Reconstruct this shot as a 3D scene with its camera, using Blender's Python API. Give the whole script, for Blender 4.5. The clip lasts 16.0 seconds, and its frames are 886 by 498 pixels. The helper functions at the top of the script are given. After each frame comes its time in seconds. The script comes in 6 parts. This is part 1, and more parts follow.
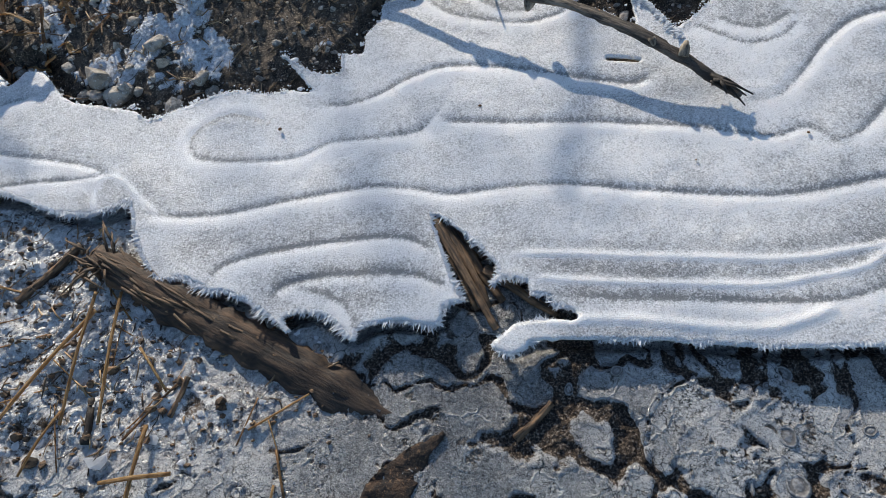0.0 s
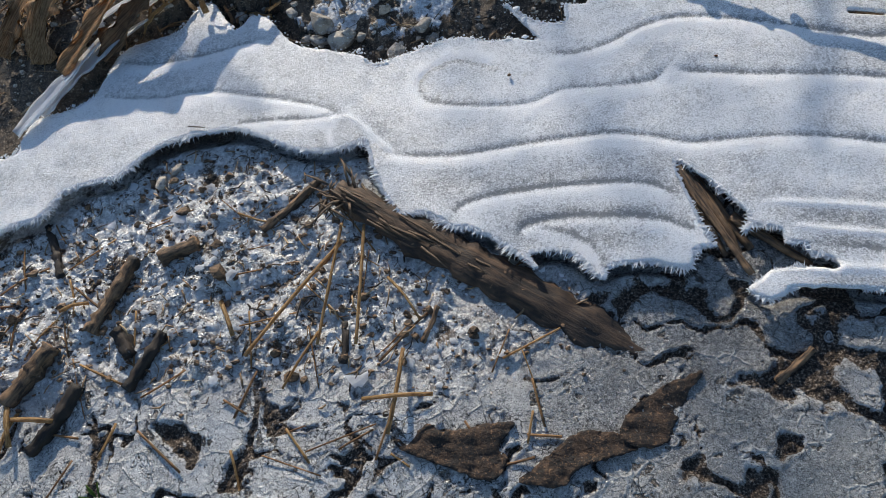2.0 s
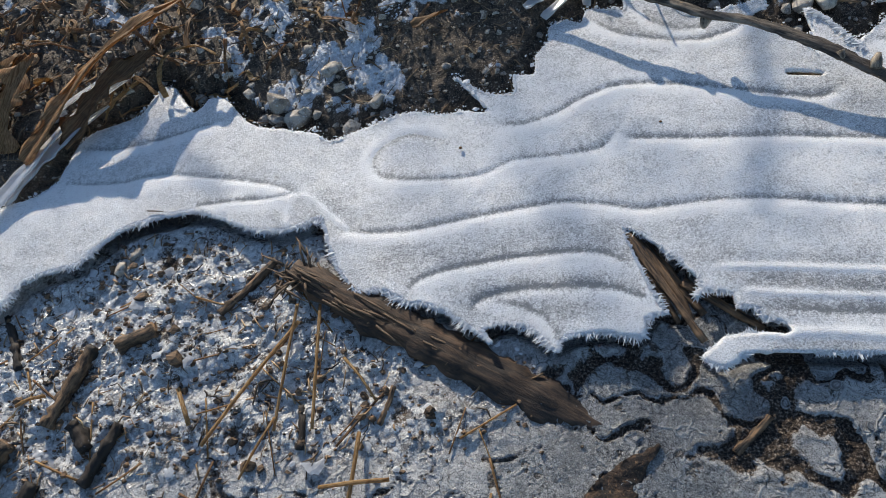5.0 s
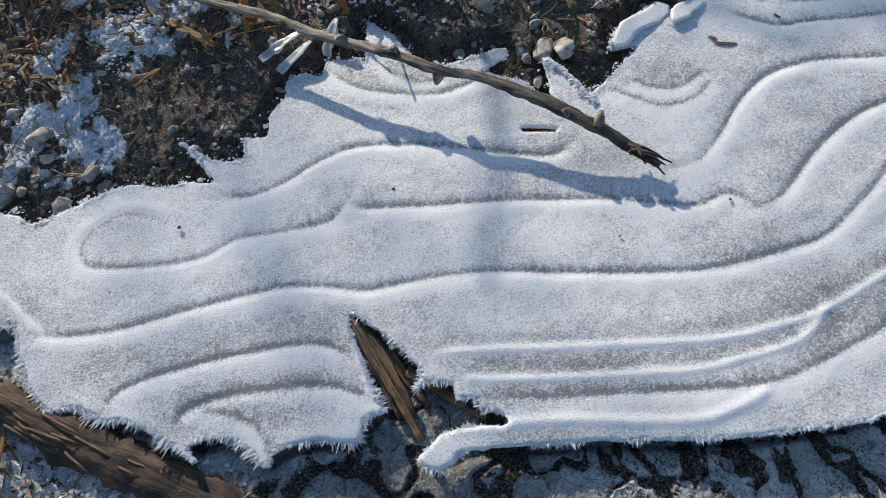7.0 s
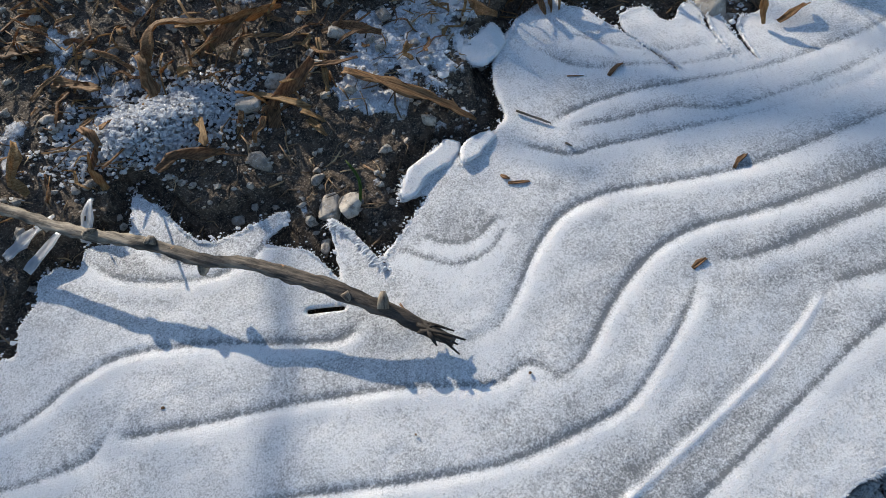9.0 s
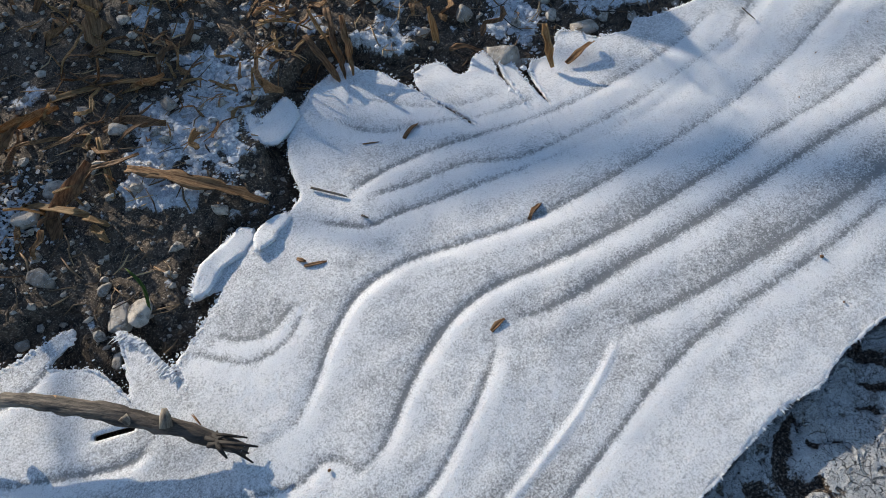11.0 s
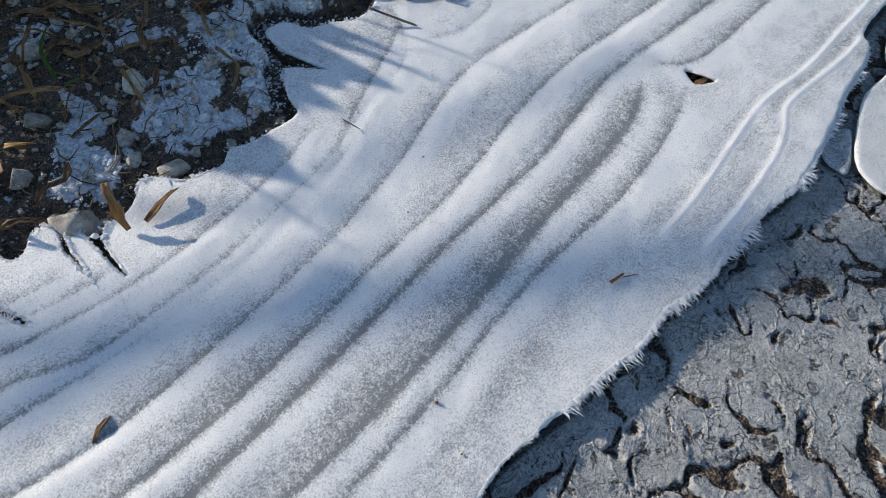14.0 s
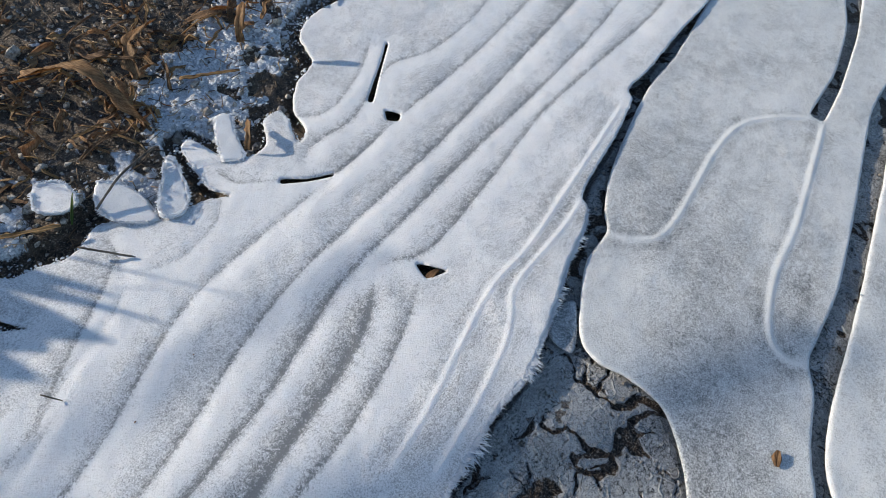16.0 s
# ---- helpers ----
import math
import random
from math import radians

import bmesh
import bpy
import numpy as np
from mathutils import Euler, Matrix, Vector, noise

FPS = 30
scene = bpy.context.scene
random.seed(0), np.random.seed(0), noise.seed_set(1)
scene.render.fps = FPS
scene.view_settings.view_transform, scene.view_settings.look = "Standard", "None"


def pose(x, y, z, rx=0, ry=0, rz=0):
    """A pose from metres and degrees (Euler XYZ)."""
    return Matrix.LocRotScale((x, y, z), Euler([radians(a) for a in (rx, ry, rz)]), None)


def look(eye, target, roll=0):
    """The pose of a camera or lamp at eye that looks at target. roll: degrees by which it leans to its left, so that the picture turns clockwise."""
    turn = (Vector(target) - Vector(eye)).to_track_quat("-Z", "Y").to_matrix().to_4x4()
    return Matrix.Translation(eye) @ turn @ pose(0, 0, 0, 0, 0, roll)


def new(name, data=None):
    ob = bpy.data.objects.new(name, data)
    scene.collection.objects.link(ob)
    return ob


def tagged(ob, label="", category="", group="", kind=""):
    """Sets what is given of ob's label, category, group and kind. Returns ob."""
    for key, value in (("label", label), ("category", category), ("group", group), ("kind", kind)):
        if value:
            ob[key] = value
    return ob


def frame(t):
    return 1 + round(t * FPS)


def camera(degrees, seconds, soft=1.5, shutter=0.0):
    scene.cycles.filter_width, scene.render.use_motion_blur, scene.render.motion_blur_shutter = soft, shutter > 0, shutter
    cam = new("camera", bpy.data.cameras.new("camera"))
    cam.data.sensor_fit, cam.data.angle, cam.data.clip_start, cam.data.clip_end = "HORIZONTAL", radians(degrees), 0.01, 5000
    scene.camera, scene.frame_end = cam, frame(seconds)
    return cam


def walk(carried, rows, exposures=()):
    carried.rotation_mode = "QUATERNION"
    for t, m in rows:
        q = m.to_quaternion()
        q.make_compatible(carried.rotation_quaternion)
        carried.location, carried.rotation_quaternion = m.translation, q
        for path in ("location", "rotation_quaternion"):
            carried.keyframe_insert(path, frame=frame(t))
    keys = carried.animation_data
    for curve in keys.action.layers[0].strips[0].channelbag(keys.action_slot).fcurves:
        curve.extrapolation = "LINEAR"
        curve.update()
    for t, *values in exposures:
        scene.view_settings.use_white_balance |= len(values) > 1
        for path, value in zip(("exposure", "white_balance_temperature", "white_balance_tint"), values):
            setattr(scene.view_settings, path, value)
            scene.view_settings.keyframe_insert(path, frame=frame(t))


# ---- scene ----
cam = camera(71.0, 16.0, 0.5)
PATH = [
    (0, (0.027, 0.069, 0.797), (-0.091, 0.931, -1.004), -13.9),
    (0.5, (-0.05, 0.046, 0.823), (-0.255, 0.916, -0.967), -17.7),
    (1, (-0.153, 0.022, 0.824), (-0.391, 0.879, -0.967), -17.7),
    (1.5, (-0.23, 0.021, 0.825), (-0.489, 0.823, -0.989), -20.4),
    (2, (-0.259, 0.018, 0.828), (-0.531, 0.835, -0.977), -20.8),
    (2.5, (-0.261, 0.009, 0.825), (-0.538, 0.87, -0.958), -19.6),
    (3, (-0.244, 0.025, 0.829), (-0.518, 0.939, -0.929), -19.3),
    (5.3, (-0.16, 0.066, 0.84), (-0.412, 1.002, -0.909), -20.9),
    (5.5, (-0.132, 0.069, 0.834), (-0.37, 0.994, -0.923), -20.6),
    (6, (-0.044, 0.088, 0.81), (-0.196, 1.005, -0.961), -16.8),
    (6.5, (0.036, 0.106, 0.776), (-0.018, 1.033, -0.995), -13.0),
    (7, (0.1, 0.189, 0.788), (0.12, 1.074, -1.005), -10.1),
    (7.5, (0.171, 0.266, 0.796), (0.249, 1.138, -1.002), -8.6),
    (8, (0.258, 0.339, 0.811), (0.39, 1.208, -0.985), -8.0),
    (8.5, (0.325, 0.383, 0.809), (0.509, 1.255, -0.981), -6.8),
    (9, (0.373, 0.398, 0.807), (0.601, 1.242, -0.992), -5.5),
    (9.2, (0.387, 0.404, 0.816), (0.64, 1.245, -0.98), -5.1),
    (11.3, (0.668, 0.379, 0.812), (1.086, 1.203, -0.962), -4.0),
    (11.5, (0.7, 0.376, 0.808), (1.148, 1.182, -0.966), -2.7),
    (12, (0.774, 0.375, 0.794), (1.32, 1.142, -0.97), 1.2),
    (12.5, (0.839, 0.387, 0.795), (1.446, 1.145, -0.954), 1.8),
    (13, (0.926, 0.379, 0.787), (1.599, 1.101, -0.953), 2.9),
    (13.5, (0.998, 0.354, 0.778), (1.734, 1.037, -0.952), 4.0),
    (14, (1.069, 0.344, 0.784), (1.853, 0.983, -0.941), 5.1),
    (14.5, (1.158, 0.331, 0.812), (1.994, 0.923, -0.906), 6.3),
    (15, (1.287, 0.315, 0.854), (2.232, 0.848, -0.825), 8.7),
    (15.5, (1.365, 0.305, 0.895), (2.387, 0.806, -0.75), 9.3),
    (16, (1.437, 0.285, 0.942), (2.512, 0.758, -0.677), 9.1),
]
walk(cam, [(t, look(eye, target, roll)) for t, eye, target, roll in PATH], [(0, 0.12, 6250, 9), (16, 0.12, 6250, 9)])

# ---- world and light ----
SUN_FROM = Vector((-0.30, 0.954, 0.0)).normalized()
SUN_HEIGHT = radians(19)
world = bpy.data.worlds.new("winter_sky")
scene.world = world
world.use_nodes = True
wn = world.node_tree
sky = wn.nodes.new("ShaderNodeTexSky")
sky.sky_type, sky.sun_disc = "NISHITA", False
sky.sun_elevation = SUN_HEIGHT
sky.ozone_density, sky.dust_density = 2.2, 0.6
sky.sun_rotation = math.atan2(SUN_FROM.x, SUN_FROM.y)
wn.links.new(sky.outputs[0], wn.nodes["Background"].inputs[0])
wn.nodes["Background"].inputs[1].default_value = 0.138
sun = new("sun", bpy.data.lights.new("sun", "SUN"))
sun.data.energy, sun.data.angle, sun.data.color = 4.95, radians(0.55), (1.0, 0.88, 0.71)
sun.matrix_world = look(SUN_FROM * 10 * math.cos(SUN_HEIGHT) + Vector((0, 0, 10 * math.sin(SUN_HEIGHT))), (0, 0, 0))


# ---- materials ----
class Nodes:
    """Short hand for a node material."""

    def __init__(self, name):
        self.mat = bpy.data.materials.new(name)
        self.mat.use_nodes = True
        self.tree = self.mat.node_tree
        self.bsdf = self.tree.nodes["Principled BSDF"]

    def node(self, kind, **inputs):
        n = self.tree.nodes.new(kind)
        for key, value in inputs.items():
            self.put(n.inputs[key.replace("_", " ")], value)
        return n

    def put(self, socket, value):
        if isinstance(value, bpy.types.NodeSocket):
            self.tree.links.new(value, socket)
        else:
            socket.default_value = value

    def coords(self, obj=False):
        n = self.node("ShaderNodeTexCoord")
        return n.outputs["Object"]

    def noise(self, scale, detail=4.0, rough=0.6, vector=None, stretch=None):
        v = vector or self.coords()
        if stretch:
            m = self.node("ShaderNodeMapping", Vector=v)
            m.inputs["Scale"].default_value = stretch
            v = m.outputs[0]
        n = self.node("ShaderNodeTexNoise", Vector=v, Scale=scale, Detail=detail, Roughness=rough)
        return n.outputs["Fac"]

    def cells(self, scale, feature="F1", vector=None):
        n = self.node("ShaderNodeTexVoronoi", Vector=vector or self.coords(), Scale=scale)
        n.feature = feature
        return n.outputs["Distance"]

    def ramp(self, fac, a, b, lo=(0, 0, 0, 1), hi=(1, 1, 1, 1)):
        n = self.node("ShaderNodeValToRGB", Fac=fac)
        e = n.color_ramp.elements
        e[0].position, e[1].position, e[0].color, e[1].color = a, b, lo, hi
        return n.outputs[0]

    def math(self, op, a, b=0.0):
        n = self.node("ShaderNodeMath")
        n.operation = op
        self.put(n.inputs[0], a), self.put(n.inputs[1], b)
        return n.outputs[0]

    def mix(self, fac, a, b):
        n = self.node("ShaderNodeMix")
        n.data_type = "RGBA"
        self.put(n.inputs[0], fac), self.put(n.inputs[6], a), self.put(n.inputs[7], b)
        return n.outputs[2]

    def attr(self, name):
        n = self.node("ShaderNodeAttribute")
        n.attribute_name = name
        return n.outputs["Fac"]

    def bump(self, height, strength, distance, normal=None):
        n = self.node("ShaderNodeBump", Height=height, Strength=strength, Distance=distance)
        if normal:
            self.put(n.inputs["Normal"], normal)
        return n.outputs[0]

    def done(self, color, rough, normal=None, **more):
        self.put(self.bsdf.inputs["Base Color"], color)
        self.put(self.bsdf.inputs["Roughness"], rough)
        if normal:
            self.put(self.bsdf.inputs["Normal"], normal)
        for key, value in more.items():
            self.put(self.bsdf.inputs[key.replace("_", " ")], value)
        return self.mat


def rgb(r, g, b):
    return (r, g, b, 1.0)


def frost_material(name, white, grey):
    """Hoar frost on thin ice: white grains over a greyer tone where 'clear' is high (clearer ice, and painted furrow
    shade), combed across the furrows.
    """
    m = Nodes(name)
    grain = m.noise(400, 3, 0.65)
    fine = m.noise(1150, 2, 0.6)
    blotch = m.noise(26, 5, 0.65)
    worm = m.node("ShaderNodeTexNoise", Vector=m.coords(), Scale=125.0, Detail=4.0, Roughness=0.7, Distortion=1.2).outputs["Fac"]
    flow = m.node("ShaderNodeCombineXYZ", X=m.attr("run"), Y=m.math("MULTIPLY", m.attr("off"), 0.22))
    comb = m.noise(170, 3, 0.6, flow.outputs[0])
    near = m.ramp(m.math("ABSOLUTE", m.attr("off")), 0.006, 0.045, rgb(1, 1, 1), rgb(0, 0, 0))
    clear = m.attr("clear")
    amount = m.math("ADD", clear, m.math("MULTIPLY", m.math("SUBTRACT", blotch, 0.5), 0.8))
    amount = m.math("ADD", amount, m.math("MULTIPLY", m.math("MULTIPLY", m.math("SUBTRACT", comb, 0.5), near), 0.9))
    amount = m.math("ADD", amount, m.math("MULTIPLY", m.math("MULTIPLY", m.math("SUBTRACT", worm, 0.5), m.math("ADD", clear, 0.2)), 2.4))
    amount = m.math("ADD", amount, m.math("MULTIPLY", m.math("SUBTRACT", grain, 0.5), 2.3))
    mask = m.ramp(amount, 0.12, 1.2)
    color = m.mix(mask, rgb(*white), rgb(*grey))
    color = m.mix(m.math("MULTIPLY", m.ramp(m.noise(760, 3, 0.7), 0.4, 0.56, rgb(1, 1, 1), rgb(0, 0, 0)), 0.26), color, rgb(*[c * 1.2 for c in grey]))
    n1 = m.bump(grain, 0.75, 0.0018)
    n2 = m.bump(fine, 0.6, 0.0009, n1)
    n3 = m.bump(worm, 0.25, 0.003, n2)
    rough = m.ramp(m.noise(700, 1), 0.3, 0.7, rgb(0.22, 0.22, 0.22), rgb(0.7, 0.7, 0.7))
    m.bsdf.inputs["Subsurface Radius"].default_value = (0.8, 0.9, 1.0)
    return m.done(color, rough, n3, Specular_IOR_Level=0.5, Subsurface_Weight=0.6, Subsurface_Scale=0.008)


FROST = frost_material("hoar_frost_ice", (0.89, 0.89, 0.9), (0.24, 0.245, 0.25))
PLATE = frost_material("grey_frosted_ice", (0.78, 0.79, 0.79), (0.16, 0.165, 0.17))


def needles_material():
    m = Nodes("frost_needles")
    tone = m.noise(160, 2)
    m.done(m.mix(tone, rgb(0.86, 0.88, 0.91), rgb(0.95, 0.95, 0.96)), 0.4, m.bump(m.noise(900, 2), 0.4, 0.001))
    glow = m.node("ShaderNodeBsdfTranslucent", Color=rgb(0.93, 0.94, 0.96))
    both = m.node("ShaderNodeMixShader", Fac=0.5)
    m.tree.links.new(m.bsdf.outputs[0], both.inputs[1])
    m.tree.links.new(glow.outputs[0], both.inputs[2])
    m.tree.links.new(both.outputs[0], m.tree.nodes["Material Output"].inputs["Surface"])
    return m.mat


NEEDLES = needles_material()


def ground_material():
    """Frozen mud with an icy skin, and dark stony soil with hoar frost on the bank."""
    m = Nodes("frozen_ground")
    mid, fine = m.noise(70, 5, 0.65), m.noise(330, 4, 0.7)
    grit = m.cells(240)
    soil = m.mix(m.ramp(mid, 0.35, 0.7), rgb(0.012, 0.009, 0.007), rgb(0.17, 0.12, 0.08))
    soil = m.mix(m.ramp(fine, 0.53, 0.64), soil, rgb(0.36, 0.285, 0.21))
    v = m.coords()
    push = m.node("ShaderNodeTexNoise", Vector=v, Scale=55.0, Detail=3.0)
    bent = m.node("ShaderNodeVectorMath")
    bent.operation = "MULTIPLY_ADD"
    m.put(bent.inputs[0], push.outputs["Color"])
    bent.inputs[1].default_value = (0.016, 0.016, 0.016)
    m.put(bent.inputs[2], v)
    curl = m.noise(46, 7, 0.78, bent.outputs[0])
    pit = m.noise(30, 3, 0.55, bent.outputs[0])
    speck = m.noise(620, 3, 0.7)
    tone = m.math("ADD", m.math("MULTIPLY", m.ramp(m.noise(22, 6, 0.7), 0.36, 0.64), 0.65), m.math("MULTIPLY", m.attr("lobe"), 0.35))
    plates = m.node("ShaderNodeTexVoronoi", Vector=bent.outputs[0], Scale=25.0)
    patch = m.node("ShaderNodeSeparateColor", Color=plates.outputs["Color"]).outputs[0]
    tone = m.math("ADD", m.math("MULTIPLY", tone, 0.6), m.math("MULTIPLY", patch, 0.45))
    lo = m.mix(m.attr("pale"), rgb(0.09, 0.088, 0.086), rgb(0.4, 0.395, 0.39))
    hi = m.mix(m.attr("pale"), rgb(0.32, 0.315, 0.3), rgb(0.9, 0.9, 0.89))
    ice = m.mix(tone, lo, hi)
    ice = m.mix(m.math("MULTIPLY", m.ramp(speck, 0.5, 0.64), 0.8), ice, rgb(0.52, 0.52, 0.52))
    ice = m.mix(m.ramp(speck, 0.36, 0.47, rgb(1, 1, 1), rgb(0, 0, 0)), ice, rgb(0.05, 0.047, 0.044))
    # thin pale rims, and crisp dark pits with a pale lip
    rim = m.math("ABSOLUTE", m.math("SUBTRACT", m.noise(21, 2, 0.5, bent.outputs[0]), 0.53))
    ice = m.mix(m.math("MULTIPLY", m.ramp(rim, 0.002, 0.006, rgb(1, 1, 1), rgb(0, 0, 0)), m.ramp(m.noise(24, 2), 0.46, 0.54)), ice, rgb(0.46, 0.46, 0.46))
    grain = m.noise(300, 4, 0.75)
    gritty = m.mix(m.ramp(grain, 0.42, 0.54), rgb(0.007, 0.0055, 0.0045), rgb(0.1, 0.068, 0.045))
    gritty = m.mix(m.ramp(grain, 0.55, 0.62), gritty, rgb(0.36, 0.31, 0.26))
    ice = m.mix(m.math("MULTIPLY", m.ramp(pit, 0.372, 0.39, rgb(1, 1, 1), rgb(0, 0, 0)), 0.7), ice, rgb(0.5, 0.5, 0.5))
    ice = m.mix(m.ramp(pit, 0.355, 0.368, rgb(1, 1, 1), rgb(0, 0, 0)), ice, gritty)
    # fine crazing, and grit that shows through in clusters
    craze = m.cells(25, "DISTANCE_TO_EDGE", bent.outputs[0])
    ice = m.mix(m.math("MULTIPLY", m.ramp(craze, 0.02, 0.06, rgb(1, 1, 1), rgb(0, 0, 0)), m.ramp(m.noise(18, 4, 0.6), 0.47, 0.57)), ice, rgb(0.5, 0.5, 0.49))
    crack = m.cells(58, "DISTANCE_TO_EDGE", bent.outputs[0])
    ice = m.mix(m.math("MULTIPLY", m.ramp(crack, 0.015, 0.05, rgb(1, 1, 1), rgb(0, 0, 0)), m.ramp(m.noise(21, 4, 0.6), 0.53, 0.6)), ice, rgb(0.02, 0.017, 0.015))
    rims = m.math("MULTIPLY", m.ramp(craze, 0.0, 0.07, rgb(1, 1, 1), rgb(0, 0, 0)), m.ramp(m.noise(18, 4, 0.6), 0.47, 0.57))
    for scale, level, width, tint, where in ((46, 0.5, 0.014, 0.5, 19), (62, 0.47, 0.012, 0.42, 27), (31, 0.46, 0.011, 0.03, 23), (78, 0.52, 0.014, 0.04, 15)):
        ring = m.math("ABSOLUTE", m.math("SUBTRACT", m.noise(scale, 2, 0.5, bent.outputs[0]), level))
        ring = m.math("MULTIPLY", m.ramp(ring, width * 0.35, width, rgb(1, 1, 1), rgb(0, 0, 0)), m.ramp(m.noise(where, 3, 0.6), 0.47, 0.55))
        ice = m.mix(m.math("MULTIPLY", ring, 0.75), ice, rgb(tint, tint, tint))
        if tint > 0.1:
            rims = m.math("MAXIMUM", rims, ring)
    # the ice turns darker where 'glassy' is high, broken up by noise
    ice = m.mix(m.math("MULTIPLY", m.math("MULTIPLY", m.attr("glassy"), m.ramp(m.noise(48, 6, 0.75), 0.36, 0.6, rgb(1, 1, 1), rgb(0.25, 0.25, 0.25))), 0.8), ice, rgb(0.035, 0.033, 0.033))
    dots = m.math("MULTIPLY", m.ramp(m.noise(13, 4, 0.65), 0.46, 0.62), m.ramp(m.noise(210, 4, 0.75), 0.53, 0.58))
    ice = m.mix(dots, ice, rgb(0.02, 0.016, 0.013))
    skin = m.math("ADD", m.attr("skin"), m.math("MULTIPLY", m.math("SUBTRACT", curl, 0.5), 1.1))
    skin_mask = m.ramp(m.math("ADD", skin, 0.5), 0.49, 0.53)
    mudside = m.mix(skin_mask, gritty, ice)
    # pale raised seams run round the lobes and along levels inside them
    for level, width, much in ((0.07, 0.1, 0.8), (0.4, 0.03, 0.5), (0.62, 0.03, 0.45), (0.9, 0.03, 0.45), (1.25, 0.03, 0.4)):
        away = m.math("ABSOLUTE", m.math("SUBTRACT", skin, level))
        seam = m.math("MULTIPLY", m.ramp(away, 0.0, width, rgb(1, 1, 1), rgb(0, 0, 0)), m.ramp(m.noise(20, 3), 0.42, 0.54))
        mudside = m.mix(m.math("MULTIPLY", seam, much), mudside, rgb(0.55, 0.55, 0.55))
    earth = m.mix(m.ramp(m.noise(85, 5, 0.7), 0.42, 0.62), rgb(0.016, 0.011, 0.008), rgb(0.17, 0.11, 0.065))
    mudside = m.mix(m.math("MULTIPLY", m.attr("chunky"), 0.85), mudside, earth)
    glaze = m.ramp(m.noise(20, 9, 0.82), 0.43, 0.48)
    broken = m.ramp(m.noise(50, 8, 0.8, bent.outputs[0]), 0.4, 0.52)
    white = m.math("MULTIPLY", m.attr("chunky"), m.math("MULTIPLY", glaze, m.math("ADD", m.math("MULTIPLY", broken, 0.6), 0.4)))
    mudside = m.mix(white, mudside, m.mix(m.ramp(m.noise(130, 5, 0.75), 0.35, 0.65), rgb(0.5, 0.5, 0.49), rgb(0.98, 0.98, 0.97)))
    base = m.mix(m.attr("bank"), mudside, soil)
    frost = m.math("ADD", m.attr("frost"), m.math("MULTIPLY", m.math("SUBTRACT", m.noise(75, 8, 0.8), 0.5), 1.9))
    frost_mask = m.ramp(frost, 0.48, 0.7)
    color = m.mix(frost_mask, base, m.mix(m.ramp(m.noise(170, 5, 0.75), 0.36, 0.6), rgb(0.42, 0.43, 0.45), rgb(0.86, 0.88, 0.91)))
    gloss = m.math("MULTIPLY", m.math("MAXIMUM", skin_mask, white), m.math("SUBTRACT", 1.0, m.attr("bank")))
    rough = m.mix(gloss, rgb(0.75, 0.75, 0.75), m.ramp(m.noise(160, 3), 0.3, 0.7, rgb(0.12, 0.12, 0.12), rgb(0.38, 0.38, 0.38)))
    n0 = m.bump(m.noise(38, 8, 0.8, bent.outputs[0]), 0.7, 0.012)
    n1 = m.bump(m.math("MULTIPLY", rims, m.math("SUBTRACT", 1.0, m.attr("bank"))), 0.8, 0.004, m.bump(m.ramp(pit, 0.33, 0.39), 0.9, 0.005, n0))
    n2 = m.bump(fine, 0.5, 0.0022, n1)
    n3 = m.bump(grit, 0.3, 0.0015, n2)
    return m.done(color, rough, n3, Specular_IOR_Level=m.math("ADD", m.math("MULTIPLY", gloss, 0.55), 0.4))


GROUND = ground_material()


def wood_material(name, dark, light, scale=60, frost=0.0, tip=None):
    m = Nodes(name)
    v = m.coords()
    grain = m.noise(scale, 6, 0.7, v, (0.12, 1.0, 1.0))
    spots = m.noise(25, 4, 0.6, v)
    color = m.mix(m.ramp(grain, 0.4, 0.6), rgb(*dark), rgb(*light))
    if tip:
        # the bark is darker and rotten towards the broken end, with torn orange wood
        sep = m.node("ShaderNodeSeparateXYZ", Vector=v)
        where = m.math("ADD", sep.outputs[0], m.math("MULTIPLY", m.math("SUBTRACT", m.noise(9, 4, 0.7), 0.5), 0.9))
        color = m.mix(m.math("MULTIPLY", m.ramp(where, 0.0, 0.4), 0.85), color, m.mix(m.ramp(grain, 0.42, 0.6), rgb(*tip), rgb(*[c * 4 for c in tip])))
        color = m.mix(m.ramp(m.noise(42, 4, 0.7), 0.68, 0.71), color, rgb(0.42, 0.24, 0.11))
    color = m.mix(m.ramp(spots, 0.5, 0.72), color, rgb(*[c * 0.5 for c in dark]))
    if frost:
        color = m.mix(m.ramp(m.noise(140, 5, 0.75, v), 0.72 - frost, 0.85 - frost), color, rgb(0.62, 0.65, 0.7))
    return m.done(color, 0.72, m.bump(m.noise(scale * 3, 3, 0.7, v), 0.5, 0.0015, m.bump(grain, 0.8, 0.003)))


BARK = wood_material("grey_brown_bark", (0.035, 0.026, 0.02), (0.27, 0.22, 0.17), 190)
STICK_BARK = wood_material("peeling_grey_bark", (0.06, 0.045, 0.034), (0.42, 0.35, 0.26), 130, 0.0, (0.022, 0.015, 0.011))
WET_WOOD = wood_material("dark_wet_wood", (0.007, 0.0055, 0.0045), (0.035, 0.022, 0.014), 120, 0.07)
PLANK = wood_material("half_rotten_plank", (0.016, 0.01, 0.007), (0.12, 0.068, 0.036), 110, 0.04, (0.008, 0.006, 0.005))


